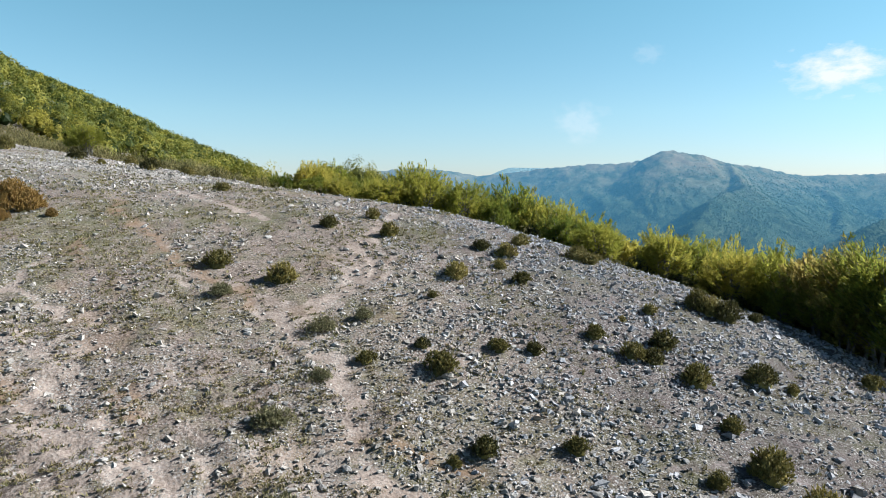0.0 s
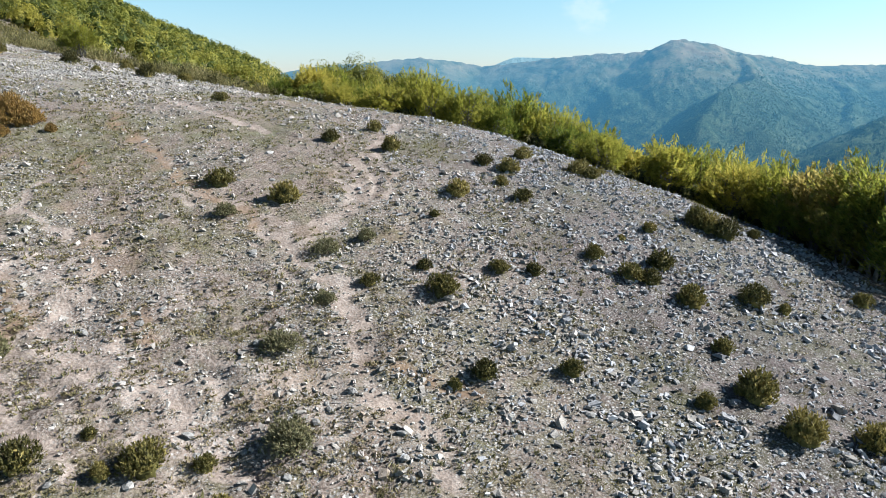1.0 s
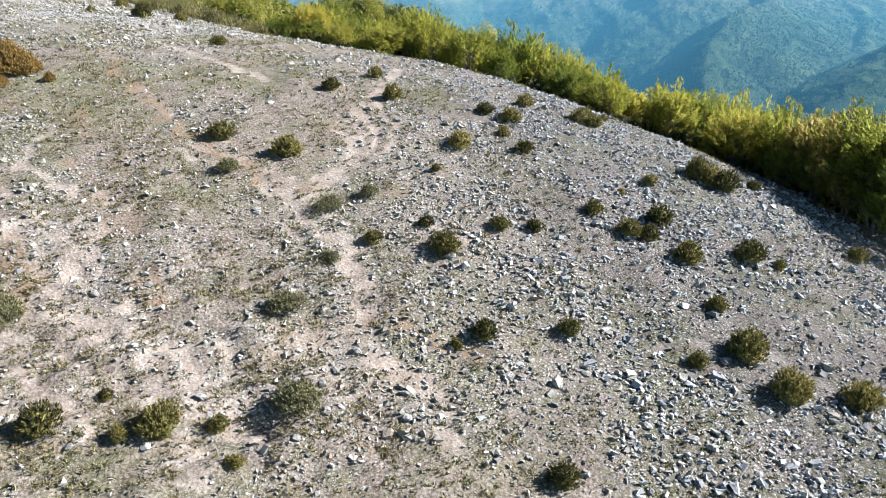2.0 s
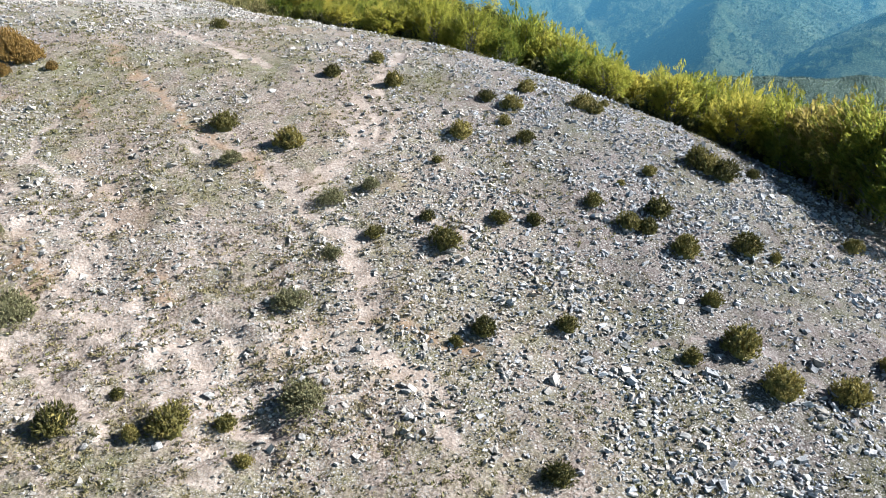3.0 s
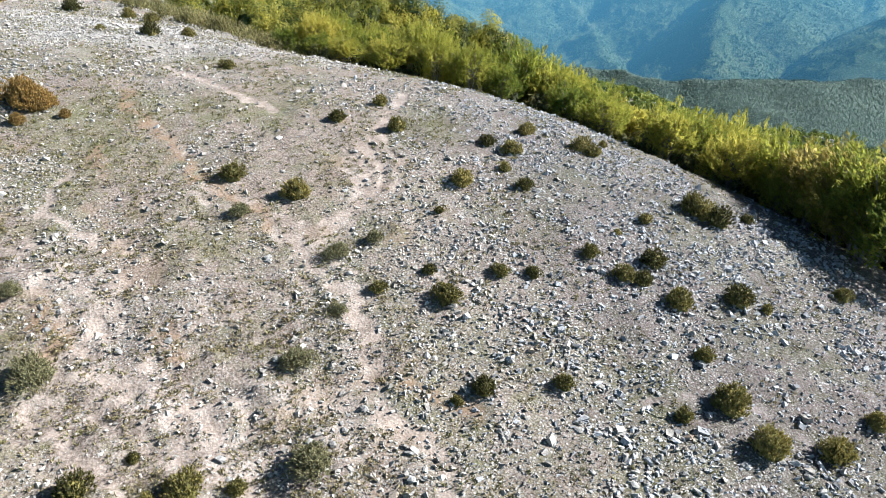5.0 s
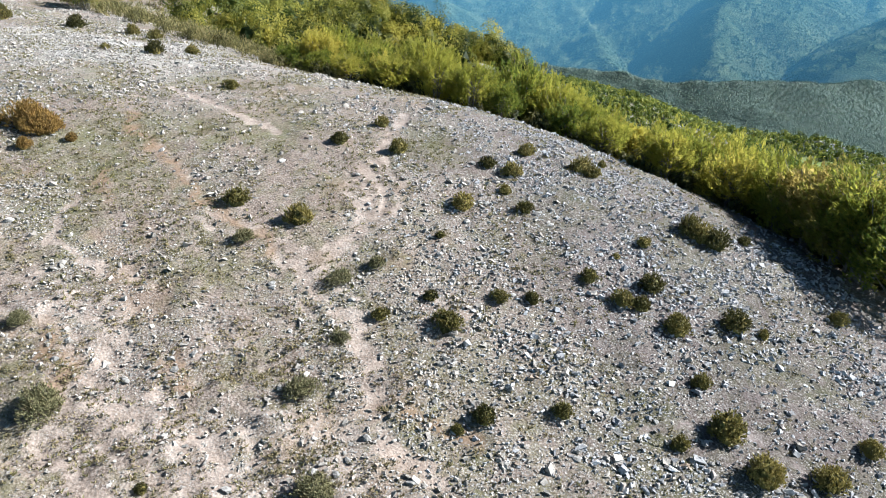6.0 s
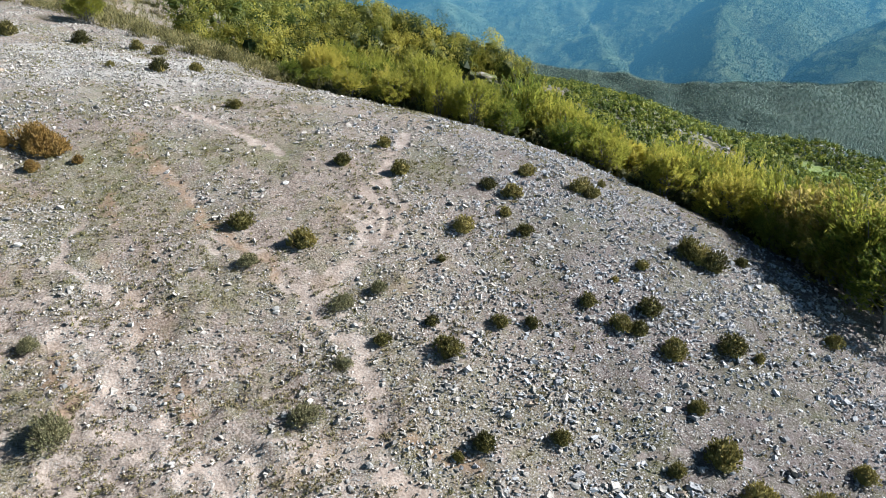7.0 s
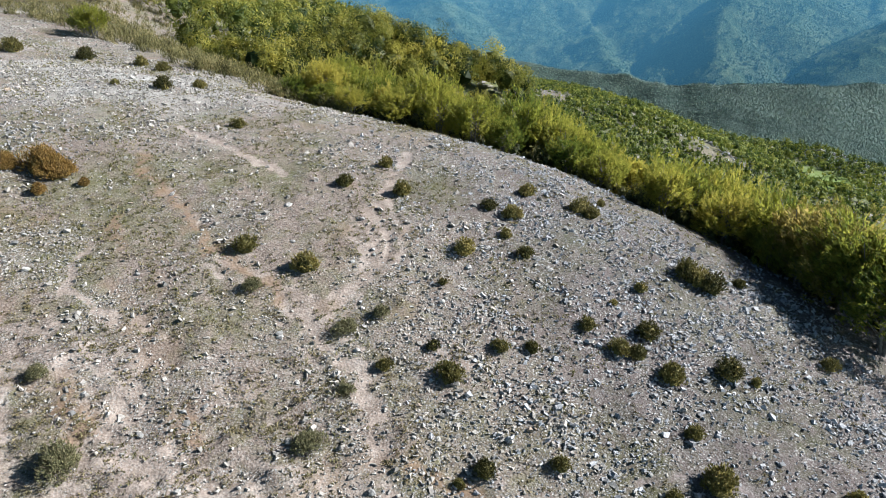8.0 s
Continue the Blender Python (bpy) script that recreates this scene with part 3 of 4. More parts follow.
px = RNG.uniform(60, 1250, 46000)
py = RNG.uniform(1330, 1980, 46000)
keep = fbm(px / 60, py / 60, 3, 12) > 0.26
px, py = px[keep], py[keep]
rad = RNG.uniform(1.2, 2.5, len(px))
bv, bf = blobs(np.stack([px, py, dark_height(px, py) + rad * 0.4], 1), rad, RNG, 0.75, (PYR_V, PYR_F))
MOUNTAIN_CROWN = woods_material("haze_glow_mountain_crowns", [(0.40, (0.014, 0.034, 0.02)), (0.5, (0.042, 0.068, 0.042)), (0.60, (0.095, 0.125, 0.075))], 0.09, air=HAZE_GLOW)
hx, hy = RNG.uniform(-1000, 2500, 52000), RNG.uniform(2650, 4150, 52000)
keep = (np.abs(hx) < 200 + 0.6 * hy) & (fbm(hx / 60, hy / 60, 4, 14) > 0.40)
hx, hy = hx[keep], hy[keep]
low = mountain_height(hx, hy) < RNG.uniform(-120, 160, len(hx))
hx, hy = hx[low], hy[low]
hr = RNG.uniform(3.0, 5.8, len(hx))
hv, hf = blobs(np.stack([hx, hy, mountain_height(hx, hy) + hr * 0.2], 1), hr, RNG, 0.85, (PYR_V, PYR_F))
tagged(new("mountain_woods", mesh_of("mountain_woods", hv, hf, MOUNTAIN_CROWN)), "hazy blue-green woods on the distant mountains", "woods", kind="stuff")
# crowns carry the same haze tint in their leaf colours
FAR_CROWN = leaf_material("far_hazed_crowns", (0.08, 0.145, 0.14), (0.15, 0.22, 0.19), (0.22, 0.28, 0.23), 0.3, 0.02, 0.9)
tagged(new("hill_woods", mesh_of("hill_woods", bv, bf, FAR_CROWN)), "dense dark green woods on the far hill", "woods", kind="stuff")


# ---- woods behind the crest ----
def clearing(x, y):
    """How far from the middle of the bare patch on the spur."""
    return np.hypot((x - 46) / 0.7, (y - 400) / 1.6)


def wood_points(n, lo_r, hi_r, rng):
    r = np.sqrt(rng.uniform(lo_r ** 2, hi_r ** 2, n))
    a = rng.uniform(radians(-36), radians(36), n)
    x, y = r * np.sin(a), r * np.cos(a)
    rr = np.maximum(x, 0)
    past = y + 0.6 * rr + 0.004 * rr * rr - 600 - 0.8 * np.maximum(-x - 80, 0)
    ok = (y - edge(x) > np.interp(x, [-88, -82, -75, -60, -50, -40, -30, -20, -12, 0], [20, 75, 75, 44, 33, 26, 21, 25, 22, 17])) & (past < 40)
    glade = fbm(x / 38, y / 38, 3, 44)
    bare = (glade > np.where(x > 40, 0.66, 0.64)) | (clearing(x, y) < 31) | (np.hypot(x - 166, (y - 312) / 2.2) < 9)
    bare &= r > 210
    ok &= ~(bare & (rng.uniform(size=n) > 0.12))
    return x[ok], y[ok]


def crowns(x, y, tall, per, leaf, rng, wide=1.0, heart=(ICO_V, ICO_F)):
    """Crowns as clouds of leaf sprays round a lumpy heart, coloured darker to paint the inner shade."""
    n = len(x)
    h = tall * rng.uniform(0.75, 1.25, n)
    w = h * rng.uniform(0.34, 0.5, n) * wide
    base = np.stack([x, y, height(x, y) + h * 0.55], 1)
    d = rng.normal(size=(n, per, 3))
    d[:, :, 2] = d[:, :, 2] * 0.8 + 0.35
    d /= np.linalg.norm(d, axis=2, keepdims=True)
    # leaves gather in a few upright fans on each crown
    fans = rng.normal(size=(n, 14, 3)) * np.array([1, 1, 0.7]) + np.array([0, 0, 0.35])
    fans /= np.linalg.norm(fans, axis=2, keepdims=True)
    pick = rng.integers(0, 14, (n, per))
    own = np.take_along_axis(fans, pick[:, :, None].repeat(3, 2), 1)
    d = own + d * 0.36
    d /= np.linalg.norm(d, axis=2, keepdims=True)
    reach = np.take_along_axis(rng.uniform(0.74, 1.12, (n, 14)), pick, 1)[:, :, None]
    p = d * reach * rng.uniform(0.7, 1.04, (n, per, 1))
    p = p * np.stack([w, w, h * 0.5], 1)[:, None, :] + base[:, None, :]
    nrm = d + 0.3 * rng.normal(size=d.shape)
    nrm /= np.linalg.norm(nrm, axis=2, keepdims=True)
    way = own * 0.7 + np.array([0, 0, 0.6]) + 0.6 * rng.normal(size=d.shape)
    size = (leaf * rng.uniform(0.7, 1.4, n * per))
    v, f = blades(p.reshape(-1, 3), nrm.reshape(-1, 3), way.reshape(-1, 3), size, size * 0.52)
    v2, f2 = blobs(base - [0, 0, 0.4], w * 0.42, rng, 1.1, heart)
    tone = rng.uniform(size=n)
    # hearts take a darker tone, so shade shows in the gaps between leaves
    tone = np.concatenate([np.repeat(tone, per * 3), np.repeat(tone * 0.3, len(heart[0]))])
    return np.concatenate([v, v2]), np.concatenate([f, f2 + len(v)]), tone


def woods(name, made, mat, label, category):
    """One mesh of many crowns, each with its own tone."""
    v, f, tone = made
    me = mesh_of(name, v, f, mat)
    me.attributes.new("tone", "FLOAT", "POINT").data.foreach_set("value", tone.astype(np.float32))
    return tagged(new(name, me), label, category, kind="stuff")


wx, wy = wood_points(640, 95, 205, RNG)
kx, ky = RNG.uniform(-30, 20, 270), RNG.uniform(122, 206, 270)
wx, wy = np.concatenate([wx, kx]), np.concatenate([wy, ky])
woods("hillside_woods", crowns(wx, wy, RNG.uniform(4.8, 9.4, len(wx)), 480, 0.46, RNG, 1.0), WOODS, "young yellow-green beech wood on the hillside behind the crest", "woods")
wx, wy = wood_points(7200, 205, 760, RNG)
near_part = np.hypot(wx, wy) < 380
on_spur = (wx > 35) & (wy > 210)
sx, sy = wood_points(52000, 215, 620, RNG)
spur = sx > 32
woods("spur_scrub", crowns(sx[spur], sy[spur], RNG.uniform(1.6, 3.6, int(spur.sum())), 13, 1.1, RNG, 1.0, (PYR_V, PYR_F)), SPUR_WOODS, "low green scrub and young trees on the far spur", "scrub")
near_w, far_w = near_part & ~on_spur, ~near_part & ~on_spur
few = on_spur & (RNG.uniform(size=len(wx)) < 0.3)
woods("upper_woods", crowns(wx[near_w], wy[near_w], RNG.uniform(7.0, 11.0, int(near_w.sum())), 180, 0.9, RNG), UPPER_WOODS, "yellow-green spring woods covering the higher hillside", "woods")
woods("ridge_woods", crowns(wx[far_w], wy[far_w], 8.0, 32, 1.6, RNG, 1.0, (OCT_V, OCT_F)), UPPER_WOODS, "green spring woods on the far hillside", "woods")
woods("spur_trees", crowns(wx[few], wy[few], 4.0, 80, 0.9, RNG), SPUR_WOODS, "scattered young green trees standing in the scrub", "woods")


rx_, ry_ = wood_points(70000, 240, 620, RNG)
bare_spot = (rx_ > 32) & ((fbm(rx_ / 38, ry_ / 38, 3, 44) > 0.57) | (clearing(rx_, ry_) < 34))
rx_, ry_ = rx_[bare_spot], ry_[bare_spot]
v, f = blobs(np.stack([rx_, ry_, height(rx_, ry_)], 1), RNG.uniform(0.3, 1.0, len(rx_)), RNG, 0.8)
tagged(new("spur_rocks", mesh_of("spur_rocks", v, f, GREY_STONE)), "pale limestone rocks in the clearings of the far spur", "rocks", kind="stuff")


# ---- beech trees along the crest ----
def beech(name, seed, leaves, tall=8.0, sprays=400, per=25):
    """A many-stemmed young beech: feathery plumes of leaves that rise and spread from thin limbs round a dense heart."""
    rng = np.random.default_rng(seed)
    root = new(name)
    stems = int(rng.integers(3, 6))
    trunks, limbs, stem_lines = [], [], []
    for s in range(stems):
        a = 2 * math.pi * (s + rng.uniform(-0.3, 0.3)) / stems
        spread_ = tall * rng.uniform(0.08, 0.2)
        foot = Vector((0.28 * math.cos(a), 0.28 * math.sin(a), -0.3))
        top = Vector((spread_ * math.cos(a), spread_ * math.sin(a), tall * rng.uniform(0.7, 0.86)))
        line = []
        for k in range(6):
            t = k / 5
            p = foot.lerp(top, t) + Vector((0.14 * math.sin(5 * t + 2 * s), 0.14 * math.cos(4 * t + s), 0))
            line.append((p, rng.uniform(0.07, 0.13) * (1 - t) + 0.02))
        trunks.append(line)
        stem_lines.append([p for p, _ in line])
    centres, normals, ways = [], [], []
    lobes = []
    for k in range(16):
        a, up = 2.4 * k + rng.uniform(-0.4, 0.4), -0.25 + 1.25 * (k + 0.5) / 16
        flat = math.sqrt(max(0.0, 1 - min(up, 1.0) ** 2))
        lobes.append((np.array([flat * math.cos(a), flat * math.sin(a), up]), rng.uniform(0.6, 1.14)))
    mid_p = np.array([0.0, 0.0, 0.52 * tall])
    half = np.array([0.41, 0.41, 0.46]) * tall
    for k in range(sprays):
        heading, lump = lobes[k % 16]
        out = heading + rng.normal(size=3) * 0.22
        out /= np.linalg.norm(out)
        tip = mid_p + out * half * lump * rng.uniform(0.72, 1.08)
        tip[2] = max(tip[2], 0.16 * tall)
        rise = np.array([out[0] * 0.8, out[1] * 0.8, 0.75 + 0.35 * max(out[2], 0)]) + rng.normal(size=3) * 0.16
        rise /= np.linalg.norm(rise)
        foot_p = tip - rise * tall * rng.uniform(0.08, 0.15)
        if k % 7 == 0:
            line = stem_lines[k % stems]
            t = min(4.4, max(0.5, 5 * (foot_p[2] / tall - 0.16)))
            p = line[int(t)].lerp(line[int(t) + 1], t - int(t))
            limbs.append([(p, 0.03), (Vector(foot_p), 0.018), (Vector(tip), 0.004)])
        u = rng.uniform(0.0, 1.05, per)[:, None] ** 0.85
        c = foot_p[None] * (1 - u) + tip[None] * u + np.array([out[0], out[1], -0.4])[None] * 0.35 * (u * (1 - u))
        c = c + rng.normal(size=(per, 3)) * 0.15 * (1.15 - 0.8 * np.minimum(u, 1))
        centres.append(c)
        nn = rng.normal(size=(per, 3)) + np.array([out[0] * 0.4, out[1] * 0.4, 0.3])[None]
        upright = rng.uniform(size=(per, 1)) < 0.7
        nn = np.where(upright, nn - (nn @ rise)[:, None] * rise[None], nn + np.array([0, 0, 0.9])[None])
        normals.append(nn / np.linalg.norm(nn, axis=1, keepdims=True))
        ways.append(rise[None] + rng.normal(size=(per, 3)) * 0.2)
    tv, tf = tubes(trunks, 6)
    bv, bf = tubes(limbs, 3)
    part("trunk", mesh_of("trunk", tv, tf, BARK, True), root, "several slim grey bark stems from one foot")
    part("branching", mesh_of("branching", bv, bf, BARK, True), root, "thin rising grey limbs")
    c, nn = np.concatenate(centres), np.concatenate(normals)
    size = rng.uniform(0.19, 0.4, len(c))
    lv, lf = blades(c, nn, np.concatenate(ways), size, size * rng.uniform(0.2, 0.34, len(c)))
    # inner leaves in the shade of the outer ones
    d = rng.normal(size=(500, 3))
    d *= (rng.uniform(0.2, 1.0, 500) ** 0.5 / np.linalg.norm(d, axis=1))[:, None] * 0.7
    nn = rng.normal(size=(500, 3))
    nn /= np.linalg.norm(nn, axis=1, keepdims=True)
    size = rng.uniform(0.3, 0.5, 500)
    iv, jf = blades(mid_p + d * half, nn, rng.normal(size=(500, 3)), size, size * 0.6)
    part("crown", mesh_of("crown", np.concatenate([lv, iv]), np.concatenate([lf, jf + len(lv)]), leaves), root)
    return root


GREEN_LABEL = "young beech tree with fresh yellow-green spring leaves"
BROWN_LABEL = "young beech tree with half-open brownish leaves"
kinds = [tagged(beech("beech_tree", 100 + k, BEECH, 8.0), GREEN_LABEL, "tree", "beech trees along the crest") for k in range(5)]
browns = [tagged(beech("beech_tree", 120 + k, BEECH_BROWN, 8.0, 300, 26), BROWN_LABEL, "tree", "beech trees along the crest") for k in range(2)]
TOP_X, TOP_Z = [-60, -45, -30, -15, 0, 12, 28, 38, 50], [33, 31, 27, 25.6, 25.2, 22.4, 18.2, 17.0, 15]
used = set()
trng = np.random.default_rng(31)
for depth, gap, grow in ((3.2, 4.9, -0.4), (8.0, 4.8, 0.5), (13.0, 4.8, 0.7), (18.5, 5.4, 0.3), (24.0, 6.2, -0.6)):
    x = -27.0
    while x < 52:
        x += gap * trng.uniform(0.7, 1.3) * (0.8 if x > 24 else 1.0)
        tx = x + trng.normal() * 0.5
        d = depth + trng.normal() * 0.9
        if tx < -21 or tx > (31.5 if depth < 5 else 46.0):
            continue
        ty = float(edge(tx)) + d
        ground_z = float(height(tx, ty))
        want = float(np.interp(tx, TOP_X, TOP_Z)) + grow - ground_z
        tall = min(max(want * trng.uniform(0.62, 1.12), 4.0), 12.5)
        pool = browns if (tx > 27 and depth < 8 and trng.uniform() < 0.3) else kinds
        src = pool[trng.integers(len(pool))]
        m = pose(tx, ty, ground_z - 0.15, 0, 0, trng.uniform(0, 360))
        ob = src if src not in used else copy_thing(src, m)
        used.add(src)
        ob.matrix_basis = m
        k = tall / 8.0
        wide = k ** 0.6 * trng.uniform(0.9, 1.25)
        ob.scale = (wide, wide, k)


BIG_BEECHES = [(32.2, 65.5, 9.4), (33.9, 62.6, 10.0), (35.0, 59.0, 10.4), (35.3, 55.6, 10.8), (36.2, 51.8, 9.6), (30.6, 62.6, 4.6),
               (38.8, 62.5, 10.6), (33.6, 58.0, 4.6), (39.4, 57.0, 11.0), (32.2, 60.4, 4.4),
               (-53.5, 108.0, 5.2), (-56.0, 110.5, 4.6)]
for k, (tx, ty, tall) in enumerate(BIG_BEECHES):
    src = browns[k % 2] if k in (1, 2, 8) else kinds[k % 5]
    m = pose(tx, ty, float(height(tx, ty)) - 0.15, 0, 0, 47 * k)
    ob = src if src not in used else copy_thing(src, m)
    used.add(src)
    ob.matrix_basis = m
    wide = tall / 8.0 * 1.28
    ob.scale = (wide, wide, tall / 8.0)

for src in kinds + browns:
    if src not in used:
        for piece in list(src.children):
            bpy.data.objects.remove(piece)
        bpy.data.objects.remove(src)

# ---- shrubs ----
def shrub(name, seed, leaves, sprays=500, upright=0.9, loose=0.0, label="", fine=1.0):
    """A low bush about 1 m wide and 0.6 m high: tufts of needles on many short stems."""
    rng = np.random.default_rng(seed)
    root = new(name)
    paths, verts, faces, base = [], [], [], 0
    lobes = rng.normal(size=(5, 2)) * 0.11
    for k in range(sprays):
        a, r = rng.uniform(0, 2 * math.pi), math.sqrt(rng.uniform())
        lx, ly = lobes[k % 5]
        dome = math.sqrt(max(0.02, 1 - 0.92 * r * r))
        px_, py_ = lx + 0.36 * r * math.cos(a), ly + 0.36 * r * math.sin(a)
        pz_ = 0.52 * dome * rng.uniform(0.3, 1.0)
        way = np.array([0.8 * r * math.cos(a), 0.8 * r * math.sin(a), upright * (0.5 + 0.5 * dome)])
        way += rng.normal(size=3) * 0.22
        way /= np.linalg.norm(way)
        length = rng.uniform(0.08, 0.15) * (1 + 1.3 * loose) * fine
        tip = np.array([px_, py_, pz_]) + way * length
        if k % (sprays // 32) == 0:
            paths.append([(Vector((lx * 0.4, ly * 0.4, -0.05)), 0.02), (Vector((px_ * 0.7, py_ * 0.7, pz_ * 0.6)), 0.012), (Vector(tip), 0.003)])
        n = 8
        u = rng.uniform(0, 0.75, n)[:, None]
        s = np.array([px_, py_, pz_])[None] + way[None] * length * u
        side = rng.normal(size=(n, 3))
        side -= (side @ way)[:, None] * way[None]
        side /= np.linalg.norm(side, axis=1, keepdims=True)
        e = s + way[None] * length * rng.uniform(0.35, 0.6, (n, 1)) + side * length * rng.uniform(0.2, 0.5, (n, 1))
        w = np.cross(side, way[None]) * 0.019 * fine * (1 - 0.45 * min(loose, 1.0))
        verts.append(np.stack([s - w, s + w, e], 1).reshape(-1, 3))
        faces.append(np.arange(3 * n).reshape(n, 3) + base)
        base += 3 * n
    tv, tf = tubes(paths, 4)
    part("woody_base", mesh_of("woody_base", tv, tf, TWIG, True), root)
    part("foliage", mesh_of("foliage", np.concatenate(verts), np.concatenate(faces), leaves), root, label)
    if not loose:
        bm = bmesh.new()
        bmesh.ops.create_icosphere(bm, subdivisions=3, radius=1)
        for p in bm.verts:
            lump = 1 + 0.25 * noise.noise(p.co * 2.3 + Vector((seed, 0, 0))) + 0.35 * noise.noise(p.co * 7 + Vector((0, seed, 0)))
            p.co = Vector((p.co.x * 0.31, p.co.y * 0.31, p.co.z * 0.36)) * lump + Vector((float(lobes[:, 0].mean()), float(lobes[:, 1].mean()), 0.08))
        me = bpy.data.meshes.new("core")
        bm.to_mesh(me)
        bm.free()
        me.polygons.foreach_set("use_smooth", np.ones(len(me.polygons), dtype=bool))
        me.materials.append(leaves)
        part("core", me, root)
    return root


def plant(kinds_, spots, rng, low=1.0):
    done = set()
    for k, (x, y, w) in enumerate(spots):
        src = kinds_[int(rng.integers(len(kinds_)))]
        m = pose(x, y, float(height(x, y)) - 0.06 * w, 0, 0, rng.uniform(0, 360))
        ob = src if src not in done else copy_thing(src, m)
        done.add(src)
        ob.matrix_basis = m
        s = w / 1.05
        ob.scale = (s * rng.uniform(0.92, 1.1), s * rng.uniform(0.92, 1.1), s * low * rng.uniform(1.1, 1.35))
    for src in kinds_:
        if src not in done:
            for child in list(src.children):
                bpy.data.objects.remove(child)
            bpy.data.objects.remove(src)


UPPER = [(-9.7, 60.1, 1.67), (-4.5, 59.9, 1.81), (1.2, 52.7, 1.94), (3.3, 59.3, 1.43), (5.3, 58.7, 1.79), (6.0, 53.1, 1.39),
         (6.9, 63.2, 1.76), (11.8, 62.0, 2.09), (12.9, 61.2, 1.68), (4.5, 55.2, 1.17), (-6.3, 64.6, 1.42), (-21.7, 70.1, 1.52),
         (-16.0, 50.2, 1.97), (-11.0, 48.4, 2.2)]
SCREE = [(19.6, 54.1, 2.3), (20.5, 53.4, 2.4), (21.3, 52.7, 2.3), (14.5, 45.8, 2.03), (11.9, 43.8, 1.69), (13.1, 43.7, 1.58), (15.1, 42.0, 2.01),
         (19.8, 43.2, 2.07), (0.0, 39.8, 1.81), (-4.5, 40.3, 1.2), (3.5, 42.7, 1.32), (1.9, 33.2, 1.53), (6.6, 34.1, 1.31),
         (16.2, 33.8, 2.38), (17.4, 31.2, 2.25), (21.2, 31.4, 1.92), (15.7, 37.5, 1.28), (13.2, 32.6, 1.22), (-1.3, 42.2, 1.0),
         (10.0, 45.6, 1.4), (28.4, 46.1, 1.4), (5.7, 43.0, 1.11), (24.3, 54.6, 1.18), (21.0, 69.8, 0.8), (14.3, 64.8, 0.9)]
LOWER = [(15.0, 50.7, 1.1), (21.5, 42.8, 0.9), (12.4, 48.6, 0.65), (-0.7, 48.2, 0.72), (-12.1, 25.6, 1.77), (-16.9, 24.9, 1.83), (-9.9, 26.2, 1.08),
         (-8.5, 24.1, 0.83), (5.0, 24.7, 1.45), (0.6, 32.4, 0.78), (-15.2, 27.4, 0.79), (-13.5, 24.9, 0.89), (24.9, 34.1, 1.45)]
GREY = [(-6.6, 27.6, 2.35), (-21.7, 31.1, 2.52), (-8.4, 34.1, 1.92), (-7.4, 43.1, 1.69), (-14.6, 46.2, 1.62), (-5.1, 44.7, 1.29),
        (-6.7, 38.0, 1.14), (-25.7, 36.8, 1.45)]
BROWN = [(-35.1, 58.0, 3.3), (-33.7, 57.4, 3.0), (-34.1, 54.5, 1.3), (-31.0, 56.2, 1.07), (-38.0, 57.4, 2.22)]
CREST = [(-55.5, 90.0, 2.67), (-47.2, 91.6, 2.6), (-36.6, 89.9, 2.0), (-32.9, 79.8, 2.1), (-29.9, 83.4, 1.7), (-40.5, 92.8, 1.94), (-37.8, 79.0, 1.0)]
srng = np.random.default_rng(11)
jun = [tagged(shrub("juniper_bush", 200 + k, JUNIPER), "low olive-green juniper bush on stony ground", "bush", "juniper bushes on the slope") for k in range(6)]
plant(jun, UPPER + SCREE + LOWER + CREST, srng)
gre = [tagged(shrub("grey_bush", 220 + k, GREY_SHRUB, 1100, 0.85, 0.15, fine=0.6), "loose grey-green twiggy bush on stony turf", "bush", "grey bushes on the slope") for k in range(3)]
plant(gre, GREY, srng, 0.95)
bro = [tagged(shrub("browned_juniper_bush", 230 + k, JUNIPER_BROWN, 1500, fine=0.62), "large juniper bush browned by winter", "bush", "browned bushes on the upper slope") for k in range(2)]
plant(bro, BROWN, srng, 1.15)


# ---- stones ----
def scatter(n, rng, lo_y=15.0, power=1.0):
    x, y = rng.uniform(-92, 42, n), rng.uniform(lo_y, 128, n)
    ok = (np.abs(x) < 6 + y * 0.72) & (y < edge(x) + np.interp(x, [-60, -25, -20], [34, 14, 4])) & (rng.uniform(size=n) < stone_density(x, y) ** power)
    return x[ok], y[ok]


